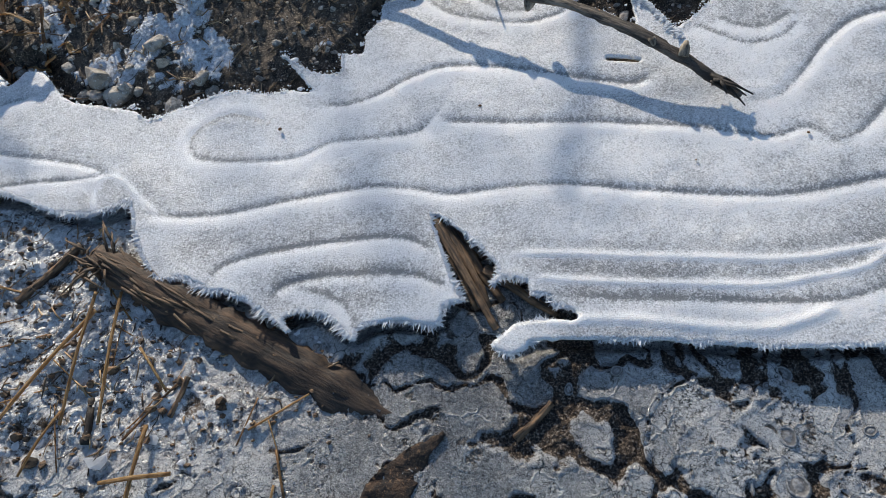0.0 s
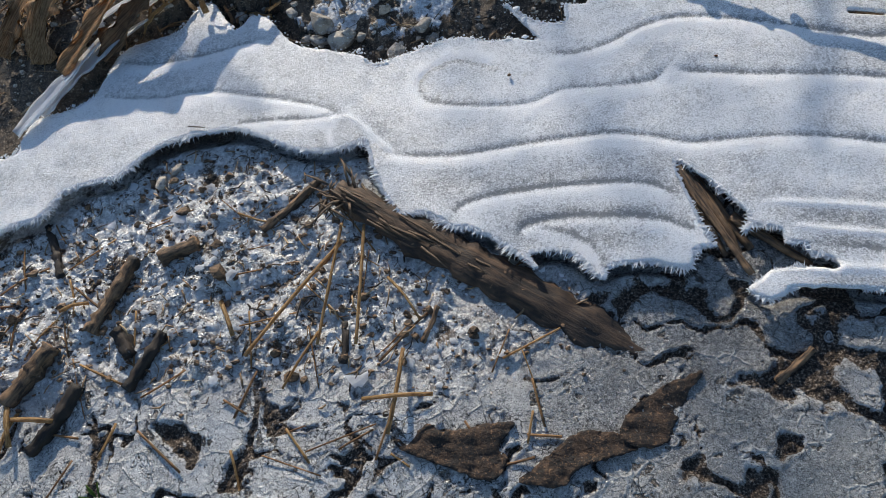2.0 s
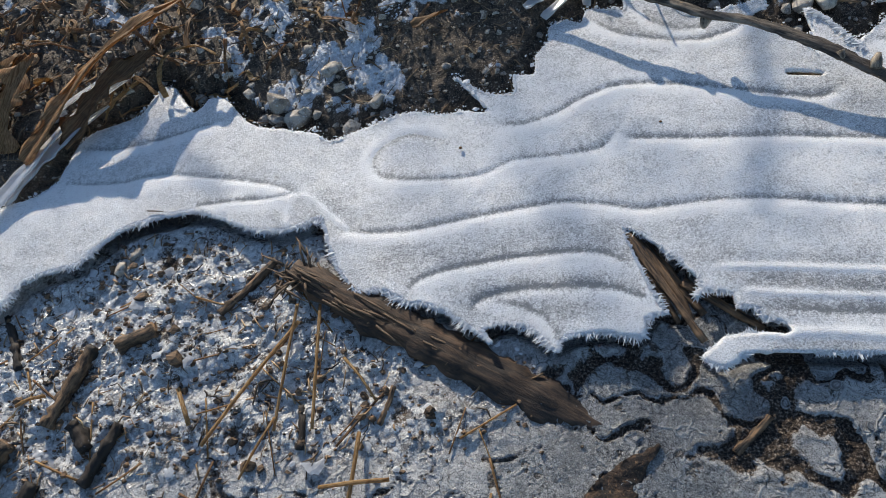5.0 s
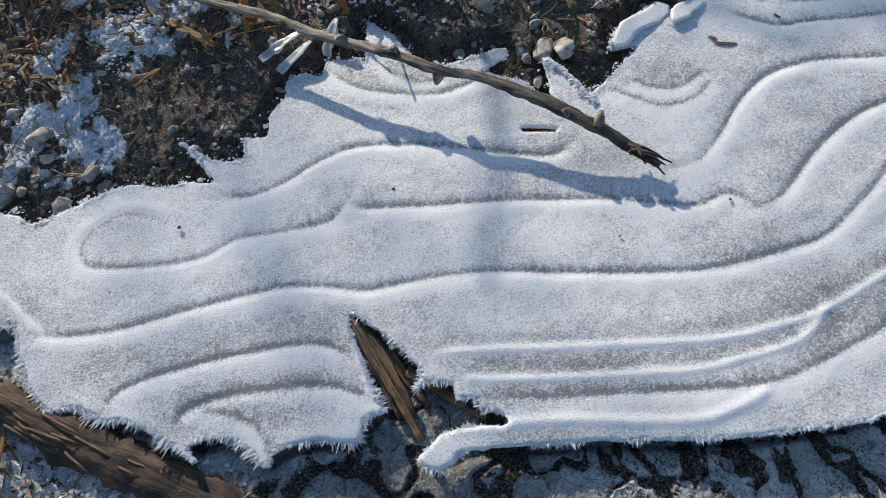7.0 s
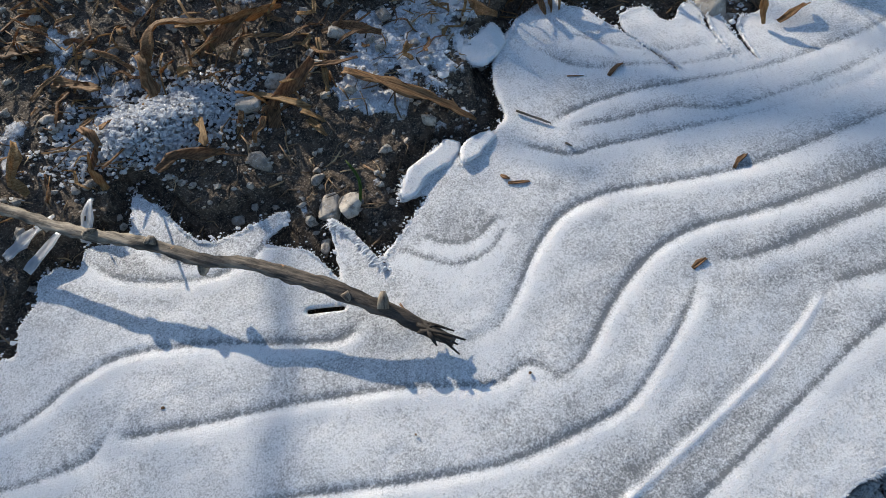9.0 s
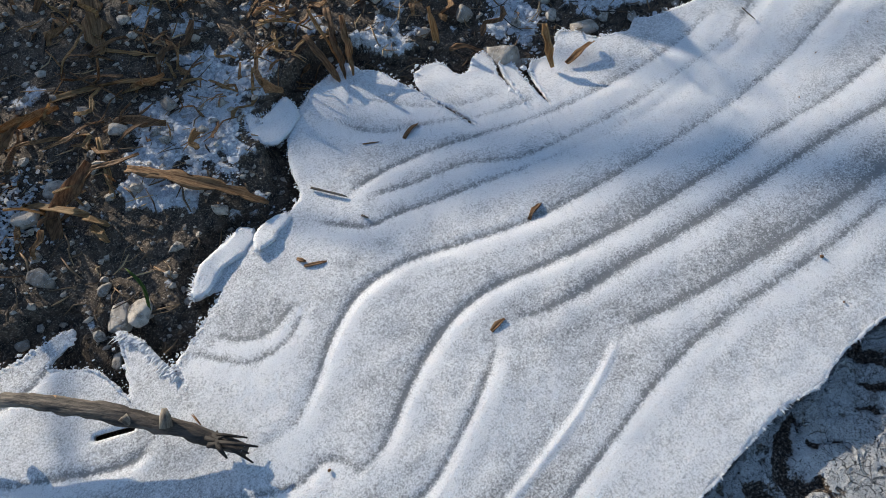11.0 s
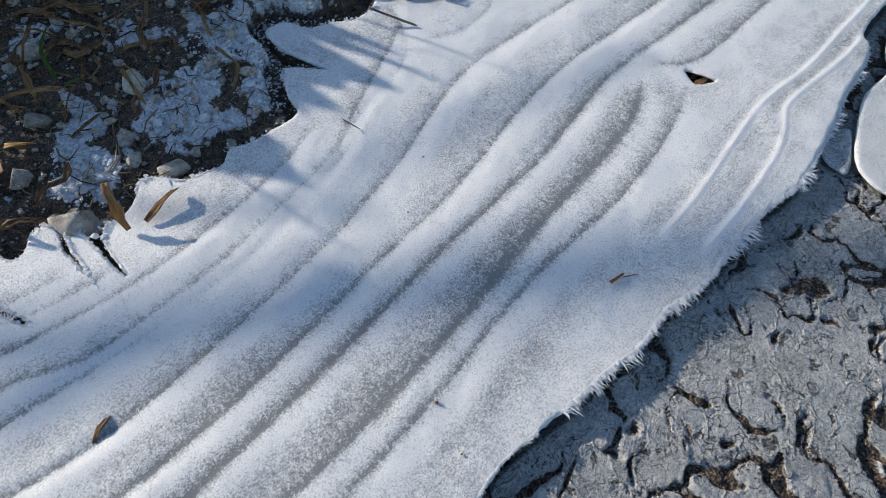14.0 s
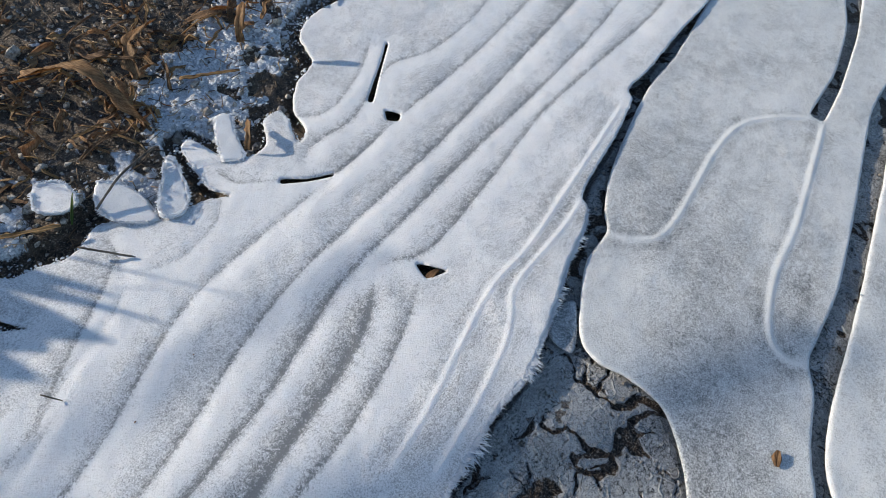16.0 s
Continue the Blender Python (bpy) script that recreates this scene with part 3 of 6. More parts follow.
# furrows: (line, depth, width, lean towards one side, grey painted on the far side for clearer ice and shade)
FURROWS = [
    ([(-0.493, 0.574), (-0.423, 0.558), (-0.351, 0.554), (-0.246, 0.563), (-0.175, 0.567), (-0.123, 0.569), (-0.063, 0.556), (-0.013, 0.54),
    (0.037, 0.538), (0.096, 0.538), (0.161, 0.531), (0.24, 0.513), (0.35, 0.488), (0.45, 0.472), (0.53, 0.474), (0.618, 0.484), (0.673, 0.513),
    (0.724, 0.546), (0.776, 0.59), (0.791, 0.616)], 1.0, 1.0, 0.5),
    ([(0.455, 0.635), (0.501, 0.638), (0.55, 0.676), (0.598, 0.726), (0.66, 0.765), (0.738, 0.774), (0.831, 0.757), (0.917, 0.743), (1.001, 0.74),
    (1.095, 0.744), (1.195, 0.75), (1.28, 0.757), (1.344, 0.765), (1.408, 0.776), (1.494, 0.794), (1.593, 0.825), (1.688, 0.852), (1.78, 0.86),
    (1.881, 0.853), (1.989, 0.842), (2.088, 0.831), (2.185, 0.824), (2.282, 0.823), (2.388, 0.817), (2.522, 0.806), (2.688, 0.796), (2.885, 0.794),
    (3.113, 0.801)], 1.1, 1.1, 0.5),
    ([(0.511, 0.558), (0.552, 0.546), (0.6, 0.562), (0.669, 0.617), (0.753, 0.663), (0.831, 0.675), (0.93, 0.666), (1.015, 0.663), (1.095, 0.665),
    (1.19, 0.672), (1.276, 0.679), (1.344, 0.686), (1.412, 0.689), (1.488, 0.692), (1.583, 0.706), (1.692, 0.727), (1.793, 0.74), (1.895, 0.742),
    (2.011, 0.732), (2.148, 0.72), (2.309, 0.71), (2.495, 0.705), (2.695, 0.699), (2.912, 0.692), (3.162, 0.697)], 1.0, 1.1, 0.6),
    ([(0.808, 0.626), (0.868, 0.61), (0.928, 0.606), (0.986, 0.609), (1.059, 0.611), (1.163, 0.615), (1.285, 0.624), (1.415, 0.632), (1.541, 0.635),
    (1.656, 0.639), (1.769, 0.654), (1.872, 0.669), (1.968, 0.667), (2.091, 0.656), (2.245, 0.645), (2.417, 0.63), (2.611, 0.61), (2.821, 0.595),
    (3.046, 0.59), (3.294, 0.588)], 0.9, 1.1, 0.7),
    ([(0.946, 0.536), (1.023, 0.528), (1.119, 0.526), (1.224, 0.528), (1.33, 0.534), (1.445, 0.545), (1.568, 0.558), (1.683, 0.565), (1.779, 0.571),
    (1.858, 0.587), (1.925, 0.621)], 0.6, 1.0, 0.9),
    ([(0.117, 0.36), (0.236, 0.34), (0.341, 0.325), (0.421, 0.314), (0.479, 0.311), (0.54, 0.322), (0.642, 0.351), (0.774, 0.395), (0.871, 0.429),
    (0.939, 0.452), (1.014, 0.47), (1.096, 0.48), (1.185, 0.484), (1.285, 0.49), (1.394, 0.502), (1.502, 0.508), (1.601, 0.504), (1.699, 0.503),
    (1.805, 0.512), (1.899, 0.531), (1.969, 0.556)], 0.5, 1.0, 0.55),
    ([(1.94, 0.64), (1.981, 0.625), (2.018, 0.593), (2.078, 0.575), (2.182, 0.572), (2.324, 0.57), (2.519, 0.57), (2.774, 0.536), (3.081, 0.494),
    (3.376, 0.49)], 0.5, 1.0, 0.6),
    ([(0.71, 0.923), (0.778, 0.933), (0.855, 0.932), (0.943, 0.918), (1.037, 0.902), (1.126, 0.895), (1.208, 0.897), (1.29, 0.904), (1.374, 0.919),
    (1.452, 0.945)], 0.7, 0.8, 0.5),
    ([(0.64, 0.911), (0.709, 0.858), (0.762, 0.853), (0.834, 0.843), (0.927, 0.832), (1.013, 0.821), (1.109, 0.819), (1.197, 0.817), (1.288, 0.83),
    (1.387, 0.848), (1.468, 0.875)], 0.8, 0.9, 0.5),
    ([(0.73, 0.905), (0.801, 0.891), (0.895, 0.881), (0.986, 0.845), (1.08, 0.841), (1.18, 0.841), (1.283, 0.854), (1.379, 0.868),
    (1.451, 0.885)], 0.4, 0.8, 0.4),
    ([(1.365, 0.858), (1.42, 0.859), (1.47, 0.873), (1.49, 0.898), (1.549, 0.918), (1.633, 0.938), (1.689, 0.973), (1.72, 1.021),
    (1.739, 1.069)], 0.7, 0.8, 0.4),
    ([(1.43, 0.872), (1.497, 0.912), (1.594, 0.958), (1.674, 0.996), (1.714, 1.02)], 0.4, 0.6, 0.4),
    ([(1.702, 0.974), (1.741, 0.949), (1.79, 0.931), (1.865, 0.935), (1.924, 0.969)], 0.5, 0.8, 0.3),
    ([(1.966, 1.036), (1.966, 0.972), (2.022, 0.907), (2.095, 0.838), (2.194, 0.825), (2.288, 0.832)], 0.7, 1.0, 0.4),
    ([(2.077, 0.909), (2.141, 0.916), (2.237, 0.9), (2.318, 0.913), (2.447, 0.938), (2.55, 0.893), (2.71, 0.873), (2.893, 0.889)], 0.6, 1.0, 0.4),
    ([(2.165, 1.025), (2.208, 0.968), (2.273, 0.956), (2.398, 0.985), (2.488, 1.024)], 0.6, 1.0, 0.4),
    ([(-0.211, 0.74), (-0.167, 0.73), (-0.114, 0.739), (-0.058, 0.764), (-0.003, 0.78), (0.051, 0.776), (0.137, 0.753), (0.219, 0.723),
    (0.276, 0.703), (0.31, 0.701), (0.332, 0.715)], 1.0, 1.0, 0.5),
    ([(-0.281, 0.715), (-0.353, 0.745), (-0.405, 0.728), (-0.424, 0.697), (-0.409, 0.665), (-0.365, 0.651), (-0.306, 0.642), (-0.238, 0.642),
    (-0.187, 0.66), (-0.136, 0.658), (-0.085, 0.656), (-0.042, 0.661), (-0.013, 0.69)], 0.7, 0.9, 0.4),
    ([(-0.013, 0.687), (0.002, 0.671), (0.052, 0.66), (0.118, 0.65), (0.201, 0.638), (0.281, 0.623), (0.36, 0.605), (0.434, 0.579), (0.479, 0.568),
    (0.523, 0.577), (0.552, 0.546)], 0.9, 1.0, 0.5),
    ([(-0.369, 0.446), (-0.345, 0.466), (-0.278, 0.478), (-0.193, 0.482), (-0.109, 0.48), (-0.064, 0.468), (-0.041, 0.447)], 0.6, 0.8, 0.6),
    ([(-0.275, 0.402), (-0.259, 0.421), (-0.21, 0.429), (-0.136, 0.425), (-0.072, 0.415), (-0.026, 0.392)], 0.7, 0.8, 0.6),
    ([(-0.242, 0.415), (-0.201, 0.403), (-0.169, 0.381), (-0.158, 0.352)], 0.3, 0.6, 0.3),
    ([(-0.746, 0.658), (-0.684, 0.657), (-0.603, 0.652), (-0.563, 0.656)], 0.6, 0.6, 0.4),
    ([(-0.996, 0.825), (-0.924, 0.812), (-0.835, 0.82), (-0.727, 0.837)], 0.8, 0.9, 0.3),
    ([(-1.019, 0.749), (-0.92, 0.733), (-0.81, 0.735), (-0.7, 0.709), (-0.605, 0.681), (-0.553, 0.655)], 0.7, 0.8, 0.3),
    ([(-0.022, 0.95), (0.021, 0.901), (0.083, 0.873), (0.155, 0.855), (0.213, 0.865), (0.242, 0.888)], 0.7, 0.8, 0.3),
    ([(0.414, 0.8), (0.448, 0.769), (0.483, 0.745), (0.536, 0.748), (0.574, 0.775)], 0.25, 0.7, 0.4),
    ([(0.452, 0.807), (0.487, 0.78), (0.529, 0.775), (0.569, 0.797)], 0.25, 0.7, 0.4),
    ([(0.075, 0.95), (0.085, 0.916), (0.123, 0.887), (0.17, 0.882)], 0.25, 0.6, 0.3),
    ([(0.745, 1.088), (0.773, 1.039), (0.817, 1.003), (0.905, 0.974), (0.976, 0.949), (1.065, 0.935)], 0.4, 0.6, 0.3),
    ([(0.823, 1.08), (0.874, 1.034), (0.937, 0.994), (1.013, 0.975)], 0.3, 0.5, 0.2),
]
# low white welts standing up from the sheet
WELTS = [
    ([(0.054, 0.423), (0.078, 0.429), (0.152, 0.419), (0.224, 0.406), (0.331, 0.389), (0.437, 0.375), (0.527, 0.379), (0.574, 0.386), (0.652, 0.41),
    (0.804, 0.461), (0.867, 0.489), (0.919, 0.518), (0.939, 0.533)], 1.0, 0.8),
    ([(0.093, 0.391), (0.178, 0.374), (0.284, 0.357), (0.388, 0.343), (0.461, 0.346), (0.531, 0.356), (0.585, 0.392)], 1.0, 0.8),
    ([(0.096, 0.328), (0.2, 0.317), (0.3, 0.296), (0.373, 0.284), (0.424, 0.29), (0.473, 0.305)], 1.4, 1.2),
    ([(1.656, 0.416), (1.787, 0.419), (1.921, 0.434), (2.039, 0.443), (2.173, 0.428), (2.331, 0.428), (2.513, 0.427), (2.674, 0.429)], 0.9, 0.8),
    ([(1.685, 0.356), (1.806, 0.357), (1.94, 0.368), (2.007, 0.386), (2.056, 0.408), (2.125, 0.405), (2.249, 0.391), (2.337, 0.392)], 0.9, 0.8),
    ([(-0.563, 0.656), (-0.576, 0.629), (-0.569, 0.595)], 0.5, 0.5),
    ([(-0.553, 0.655), (-0.523, 0.634), (-0.497, 0.603), (-0.463, 0.569)], 0.6, 0.6),
]


def line_field(xs, ys, line, reach):
    """Signed distance to a line on a grid (positive on its left side), and how far along it, within reach."""
    step = xs[1] - xs[0]
    pts = curve(line, step * 0.7)
    tang = np.gradient(pts, axis=0)
    tang /= np.linalg.norm(tang, axis=1)[:, None] + 1e-9
    dist = np.full((len(ys), len(xs)), 9.0)
    k = int(reach / step) + 1
    total = len(pts)
    along = np.zeros_like(dist)
    for n, ((px, py), (tx, ty)) in enumerate(zip(pts, tang)):
        i, j = int((px - xs[0]) / step), int((py - ys[0]) / step)
        i0, i1, j0, j1 = max(i - k, 0), min(i + k + 2, len(xs)), max(j - k, 0), min(j + k + 2, len(ys))
        if i0 >= i1 or j0 >= j1:
            continue
        dx, dy = xs[i0:i1][None] - px, ys[j0:j1][:, None] - py
        d = np.hypot(dx, dy)
        side = np.where(tx * dy - ty * dx >= 0, 1.0, -1.0)
        block = dist[j0:j1, i0:i1]
        near = d < np.abs(block)
        dist[j0:j1, i0:i1] = np.where(near, d * side, block)
        along[j0:j1, i0:i1] = np.where(near, n / total, along[j0:j1, i0:i1])
    return dist, along


def wobble(poly, amount, size, seed):
    """A closed line with fine uneven teeth."""
    d = np.gradient(poly, axis=0)
    d /= np.linalg.norm(d, axis=1)[:, None] + 1e-9
    push = fbm(poly[:, 0], poly[:, 1], size, 4, seed, 0.7) * amount
    return poly + np.stack([d[:, 1], -d[:, 0]], 1) * push[:, None]


def ice_body(name, outline, holes, furrows, welts, material, step, top, thick, box, grey, seed, teeth=0.0022, swell=0.004, strength=0.0025, patches=()):
    """A frosted ice sheet: a closed solid cut to its outline, with furrows and welts in its top."""
    xs, ys = np.arange(box[0], box[1], step), np.arange(box[2], box[3], step)
    X, Y = np.meshgrid(xs, ys)
    poly = wobble(curve(outline, 0.003, True), teeth, 0.012, seed)
    rings = [poly] + [curve(h, 0.003, True, 0.25) for h in holes]
    cx, cy = X[:-1, :-1] + step / 2, Y[:-1, :-1] + step / 2
    keep = inside(cx, cy, poly)
    for ring in rings[1:]:
        keep &= ~inside(cx, cy, ring)
    height = swell * fbm(X, Y, 0.35, 3, seed) + 0.0012 * fbm(X, Y, 0.05, 3, seed + 3)
    clear = grey + 0.16 * fbm(X, Y, 0.18, 4, seed + 7)
    vary = 0.8 + 0.35 * fbm(X, Y, 0.12, 2, seed + 9)
    bands = fbm(X * 0.45, Y, 0.1, 3, seed + 13)
    clear = clear + 0.12 * bands
    for px, py, rx, ry, more in patches:
        clear = clear + more * np.exp(-(((X - px) / rx) ** 2) - ((Y - py) / ry) ** 2)
    run, off = X + 0.0, np.full(X.shape, 0.09)
    for line, depth, width, shade in furrows:
        d, along = line_field(xs, ys, line, 0.075)
        closer = np.abs(d) < np.abs(off)
        run, off = np.where(closer, along * np.linalg.norm(np.diff(np.array(line), axis=0), axis=1).sum(), run), np.where(closer, d, off)
        ends = smooth(along, 0.0, 0.06) * smooth(1 - along, 0.0, 0.06) * 0.8 + 0.2
        broad = 1 + 0.8 * smooth(X, 0.75, 1.3)
        w = 0.0054 * width * broad
        wide = np.where(d > 0, w * 1.5, w * 1.3)
        height -= 0.85 / broad**0.7 * strength * depth * ends * vary * np.exp(-((d / wide) ** 2))
        height += 0.14 * strength * depth * ends * np.exp(-(((d + 3.1 * w) / (2.2 * w)) ** 2))
        # far-wall shade and the sunlit near ridge are painted in with the greyer ice
        shaded_side = (0.42 + 0.3 * bands) * np.exp(-np.abs(d) / 0.02)
        clear += shade * (1 - 0.3 * smooth(X, 0.75, 1.3)) * ends * (1.0 / broad**0.25 * np.exp(-(((d - 0.003) / (0.0046 * broad**0.6)) ** 2)) + np.where(d > 0, shaded_side, 0.0))
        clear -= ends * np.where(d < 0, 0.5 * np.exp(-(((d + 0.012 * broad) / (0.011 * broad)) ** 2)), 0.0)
    for line, tall, width in welts:
        d, along = line_field(xs, ys, line, 0.05)
        ends = smooth(along, 0.0, 0.05) * smooth(1 - along, 0.0, 0.05)
        w = 0.006 * width
        height += 0.0019 * tall * ends * np.exp(-((d / w) ** 2))
        clear += ends * (0.2 * np.exp(-((np.abs(d) - 0.018) / 0.012) ** 2) - 0.6 * np.exp(-((d / (1.3 * w)) ** 2)))
    used = np.zeros(X.shape, int)
    for a in (0, 1):
        for b in (0, 1):
            used[a : a + keep.shape[0], b : b + keep.shape[1]] += keep
    border = (used > 0) & (used < 4)
    vx, vy = X.copy(), Y.copy()
    dense = np.vstack(rings)
    bj, bi = np.nonzero(border)
    for s in range(0, len(bj), 400):
        j, i = bj[s : s + 400], bi[s : s + 400]
        d = (X[j, i][:, None] - dense[None, :, 0]) ** 2 + (Y[j, i][:, None] - dense[None, :, 1]) ** 2
        n = d.argmin(1)
        ok = d[np.arange(len(j)), n] < (1.6 * step) ** 2
        vx[j[ok], i[ok]], vy[j[ok], i[ok]] = dense[n[ok], 0], dense[n[ok], 1]
    depth_in = blur(keep.astype(float), 1, 2)
    rim = np.ones(X.shape)
    rim[1:, 1:] = depth_in
    height -= 0.0022 * (border > 0)
    clear -= 0.5 * (1 - rim)
    index = np.full(X.shape, -1)
    index[used > 0] = np.arange((used > 0).sum())
    jj, ii = np.nonzero(keep)
    quads = np.stack([index[jj, ii], index[jj, ii + 1], index[jj + 1, ii + 1], index[jj + 1, ii]], 1)
    count = int((used > 0).sum())
    z = top + height[used > 0]
    upper = np.stack([vx[used > 0], vy[used > 0], z], 1)
    inner = np.zeros(X.shape)
    inner[1:, 1:] = blur(keep.astype(float), 2, 2)
    lower = upper.copy()
    lower[:, 2] -= thick * (0.3 + 0.7 * smooth(inner[used > 0], 0.45, 1.0))
    edges = np.concatenate([quads[:, [a, b]] for a, b in ((0, 1), (1, 2), (2, 3), (3, 0))])
    key = edges[:, 0].astype(np.int64) * count + edges[:, 1]
    back = edges[:, 1].astype(np.int64) * count + edges[:, 0]
    rim_edges = edges[~np.isin(key, back)]
    walls = np.stack([rim_edges[:, 1], rim_edges[:, 0], rim_edges[:, 0] + count, rim_edges[:, 1] + count], 1)
    me = big_mesh(name, np.vstack([upper, lower]), np.vstack([quads, quads[:, ::-1] + count, walls]), material)
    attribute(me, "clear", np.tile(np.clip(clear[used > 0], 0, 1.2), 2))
    attribute(me, "run", np.tile(run[used > 0], 2))
    attribute(me, "off", np.tile(off[used > 0], 2))
    return me, poly


def needle_fringe(name, line, spacing, long, seed, z, spread=0.6):
    """Frost that grows out from an edge: short dense fur, and long spikes in clumps, joined into one mesh."""
    rnd = random.Random(seed)
    pts = wobble(curve(line, spacing), 0.002, 0.012, seed)
    tang = np.gradient(curve(line, spacing), axis=0)
    verts, faces = [], []
    for (px, py), (tx, ty) in zip(pts, tang):
        n = math.hypot(tx, ty) + 1e-9
        crowd = min(1.0, max(0.0, 0.5 + 0.9 * noise.noise(Vector((px * 26, py * 26, seed)))))
        lean = 0.9 * noise.noise(Vector((px * 45, py * 45, seed + 3.0)))
        for q in range(5 + 2 * (rnd.random() < crowd)):
            out = Vector((ty / n, -tx / n, 0))
            ang = lean + rnd.gauss(0, spread)
            rise = rnd.uniform(-0.3, 0.35)
            way = Vector((out.x * math.cos(ang) - out.y * math.sin(ang), out.x * math.sin(ang) + out.y * math.cos(ang), rise))
            length = long * rnd.uniform(0.22, 0.5) if q < 5 else long * rnd.uniform(0.4, 1.1) * (0.35 + 0.9 * crowd)
            r = rnd.uniform(0.0004, 0.0009) * (1.0 if q < 5 else 1.15)
            base = Vector((px, py, z + rnd.uniform(-0.005, 0.0018))) - way * 0.004
            side = way.cross(Vector((0, 0, 1))).normalized()
            up = way.cross(side).normalized()
            k = len(verts)
            for c in range(3):
                a = c * 2.1 + ang
                verts.append(base + (side * math.cos(a) + up * math.sin(a)) * r)
            mid = base + way * length * 0.6
            for c in range(3):
                a = c * 2.1 + ang
                verts.append(mid + (side * math.cos(a) + up * math.sin(a)) * r * 1.2)
            verts.append(base + way * length)
            for c in range(3):
                w = (c + 1) % 3
                faces += [(k + c, k + w, k + 3 + w, k + 3 + c), (k + 3 + c, k + 3 + w, k + 6)]
    return mesh_from(name, verts, faces, NEEDLES, False)


# where the frost is thin and the ice looks greyer: centre, reach, amount
GREY = [(1.28, 0.6, 0.32, 0.07, 0.2), (0.45, 0.42, 0.5, 0.06, 0.15), (1.1, 0.5, 0.14, 0.05, 0.3), (1.75, 0.56, 0.35, 0.06, 0.3),
    (-0.15, 0.41, 0.12, 0.03, 0.35), (-0.2, 0.5, 0.22, 0.03, 0.3),
    (0.93, 0.57, 0.1, 0.06, 0.35), (1.33, 0.44, 0.12, 0.03, 0.35), (0.5, 0.8, 0.1, 0.06, 0.2), (0.1, 0.92, 0.14, 0.05, 0.25),
    (-0.25, 0.72, 0.14, 0.04, 0.15), (0.3, 0.7, 0.12, 0.03, 0.2), (1.85, 0.62, 0.08, 0.06, 0.3)]
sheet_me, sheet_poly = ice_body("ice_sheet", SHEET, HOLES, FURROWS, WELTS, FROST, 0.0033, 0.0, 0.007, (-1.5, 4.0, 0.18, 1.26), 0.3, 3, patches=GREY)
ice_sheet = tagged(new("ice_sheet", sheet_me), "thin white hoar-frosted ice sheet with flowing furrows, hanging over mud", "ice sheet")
for n, (line, long) in enumerate(((mud_edge_west, 0.019), (broken_hole, 0.014), (mud_edge_middle, 0.01), (mud_edge_east[:12], 0.025))):
    part("frost_fringe", needle_fringe("frost_fringe", line, 0.0012, long, 20 + n, -0.001, 0.4), ice_sheet, "fringe of white frost needles", "stuff")
for n, line in enumerate((bank_edge_west, bank_edge_stick, bank_edge_middle, bank_edge_east)):
    part("frost_fringe", needle_fringe("frost_fringe", line[::-1], 0.0024, 0.008, 31 + n, -0.001), ice_sheet, "fringe of white frost needles", "stuff")


def ice_shard(outline, z, tilt, seed, label):
    """A broken piece of frosted ice that lies loose by the edge of the sheet, bristling with needles."""
    p = np.array(outline)
    mid = p.mean(0)
    me, ring = ice_body("ice_shard", [tuple(q - mid) for q in p], [], [], [], FROST, 0.003, 0.0, 0.007,
    (*((p - mid).min(0) - 0.01)[:1], *((p - mid).max(0) + 0.01)[:1], *((p - mid).min(0) - 0.01)[1:], *((p - mid).max(0) + 0.01)[1:]), 0.1, seed, 0.003, 0.004)
    shard = tagged(new("ice_shard", me), label, "ice", "loose shards of ice")
    shard.matrix_basis = pose(mid[0], mid[1], z, *tilt)
    turn = sum(a[0] * b[1] - a[1] * b[0] for a, b in zip(ring, np.roll(ring, -1, 0)))
    edge = [tuple(q) for q in ring[::12]]
    fur = new("frost_fringe", needle_fringe("frost_fringe", edge if turn > 0 else edge[::-1], 0.0016, 0.011, seed, -0.002, 0.4))
    fur.parent = shard
    tagged(fur, "comb of white frost needles", "", "", "stuff")


for n, (outline, z, tilt) in enumerate((
    ([(1.736, 1.238), (1.772, 1.205), (1.759, 1.153), (1.725, 1.15), (1.7, 1.193)], 0.03, (4, -3, 0)),
    ([(1.812, 1.168), (1.839, 1.123), (1.838, 1.078), (1.816, 1.026), (1.786, 1.052), (1.766, 1.088), (1.774, 1.134)], 0.012, (7, 3, 0)),
    ([(1.929, 1.119), (1.945, 1.112), (1.928, 1.083), (1.895, 1.027), (1.859, 0.998), (1.831, 1.006), (1.826, 1.033), (1.882, 1.079)], 0.014, (5, 4, 0)),
    ([(2.062, 1.115), (2.09, 1.097), (2.06, 1.058), (2.024, 1.002), (2.003, 1.018), (1.993, 1.036)], 0.011, (6, -3, 0)),
    ([(0.444, 0.878), (0.471, 0.919), (0.518, 0.94), (0.545, 0.952), (0.564, 0.939), (0.539, 0.909), (0.498, 0.898), (0.467, 0.873)], 0.004, (5, 6, 0)),
    ([(0.559, 0.927), (0.59, 0.945), (0.616, 0.943), (0.619, 0.928), (0.579, 0.904), (0.553, 0.898)], 0.005, (-4, 5, 0)),
    ([(0.572, 1.225), (0.613, 1.222), (0.62, 1.155), (0.581, 1.103), (0.569, 1.141)], 0.018, (8, -6, 0)),
    ([(0.627, 1.173), (0.651, 1.128), (0.701, 1.149), (0.709, 1.104), (0.659, 1.071), (0.627, 1.091)], 0.01, (7, 5, 0)))):
    ice_shard(outline, z, tilt, 700 + n, "broken white shard of frosted ice by the bank")

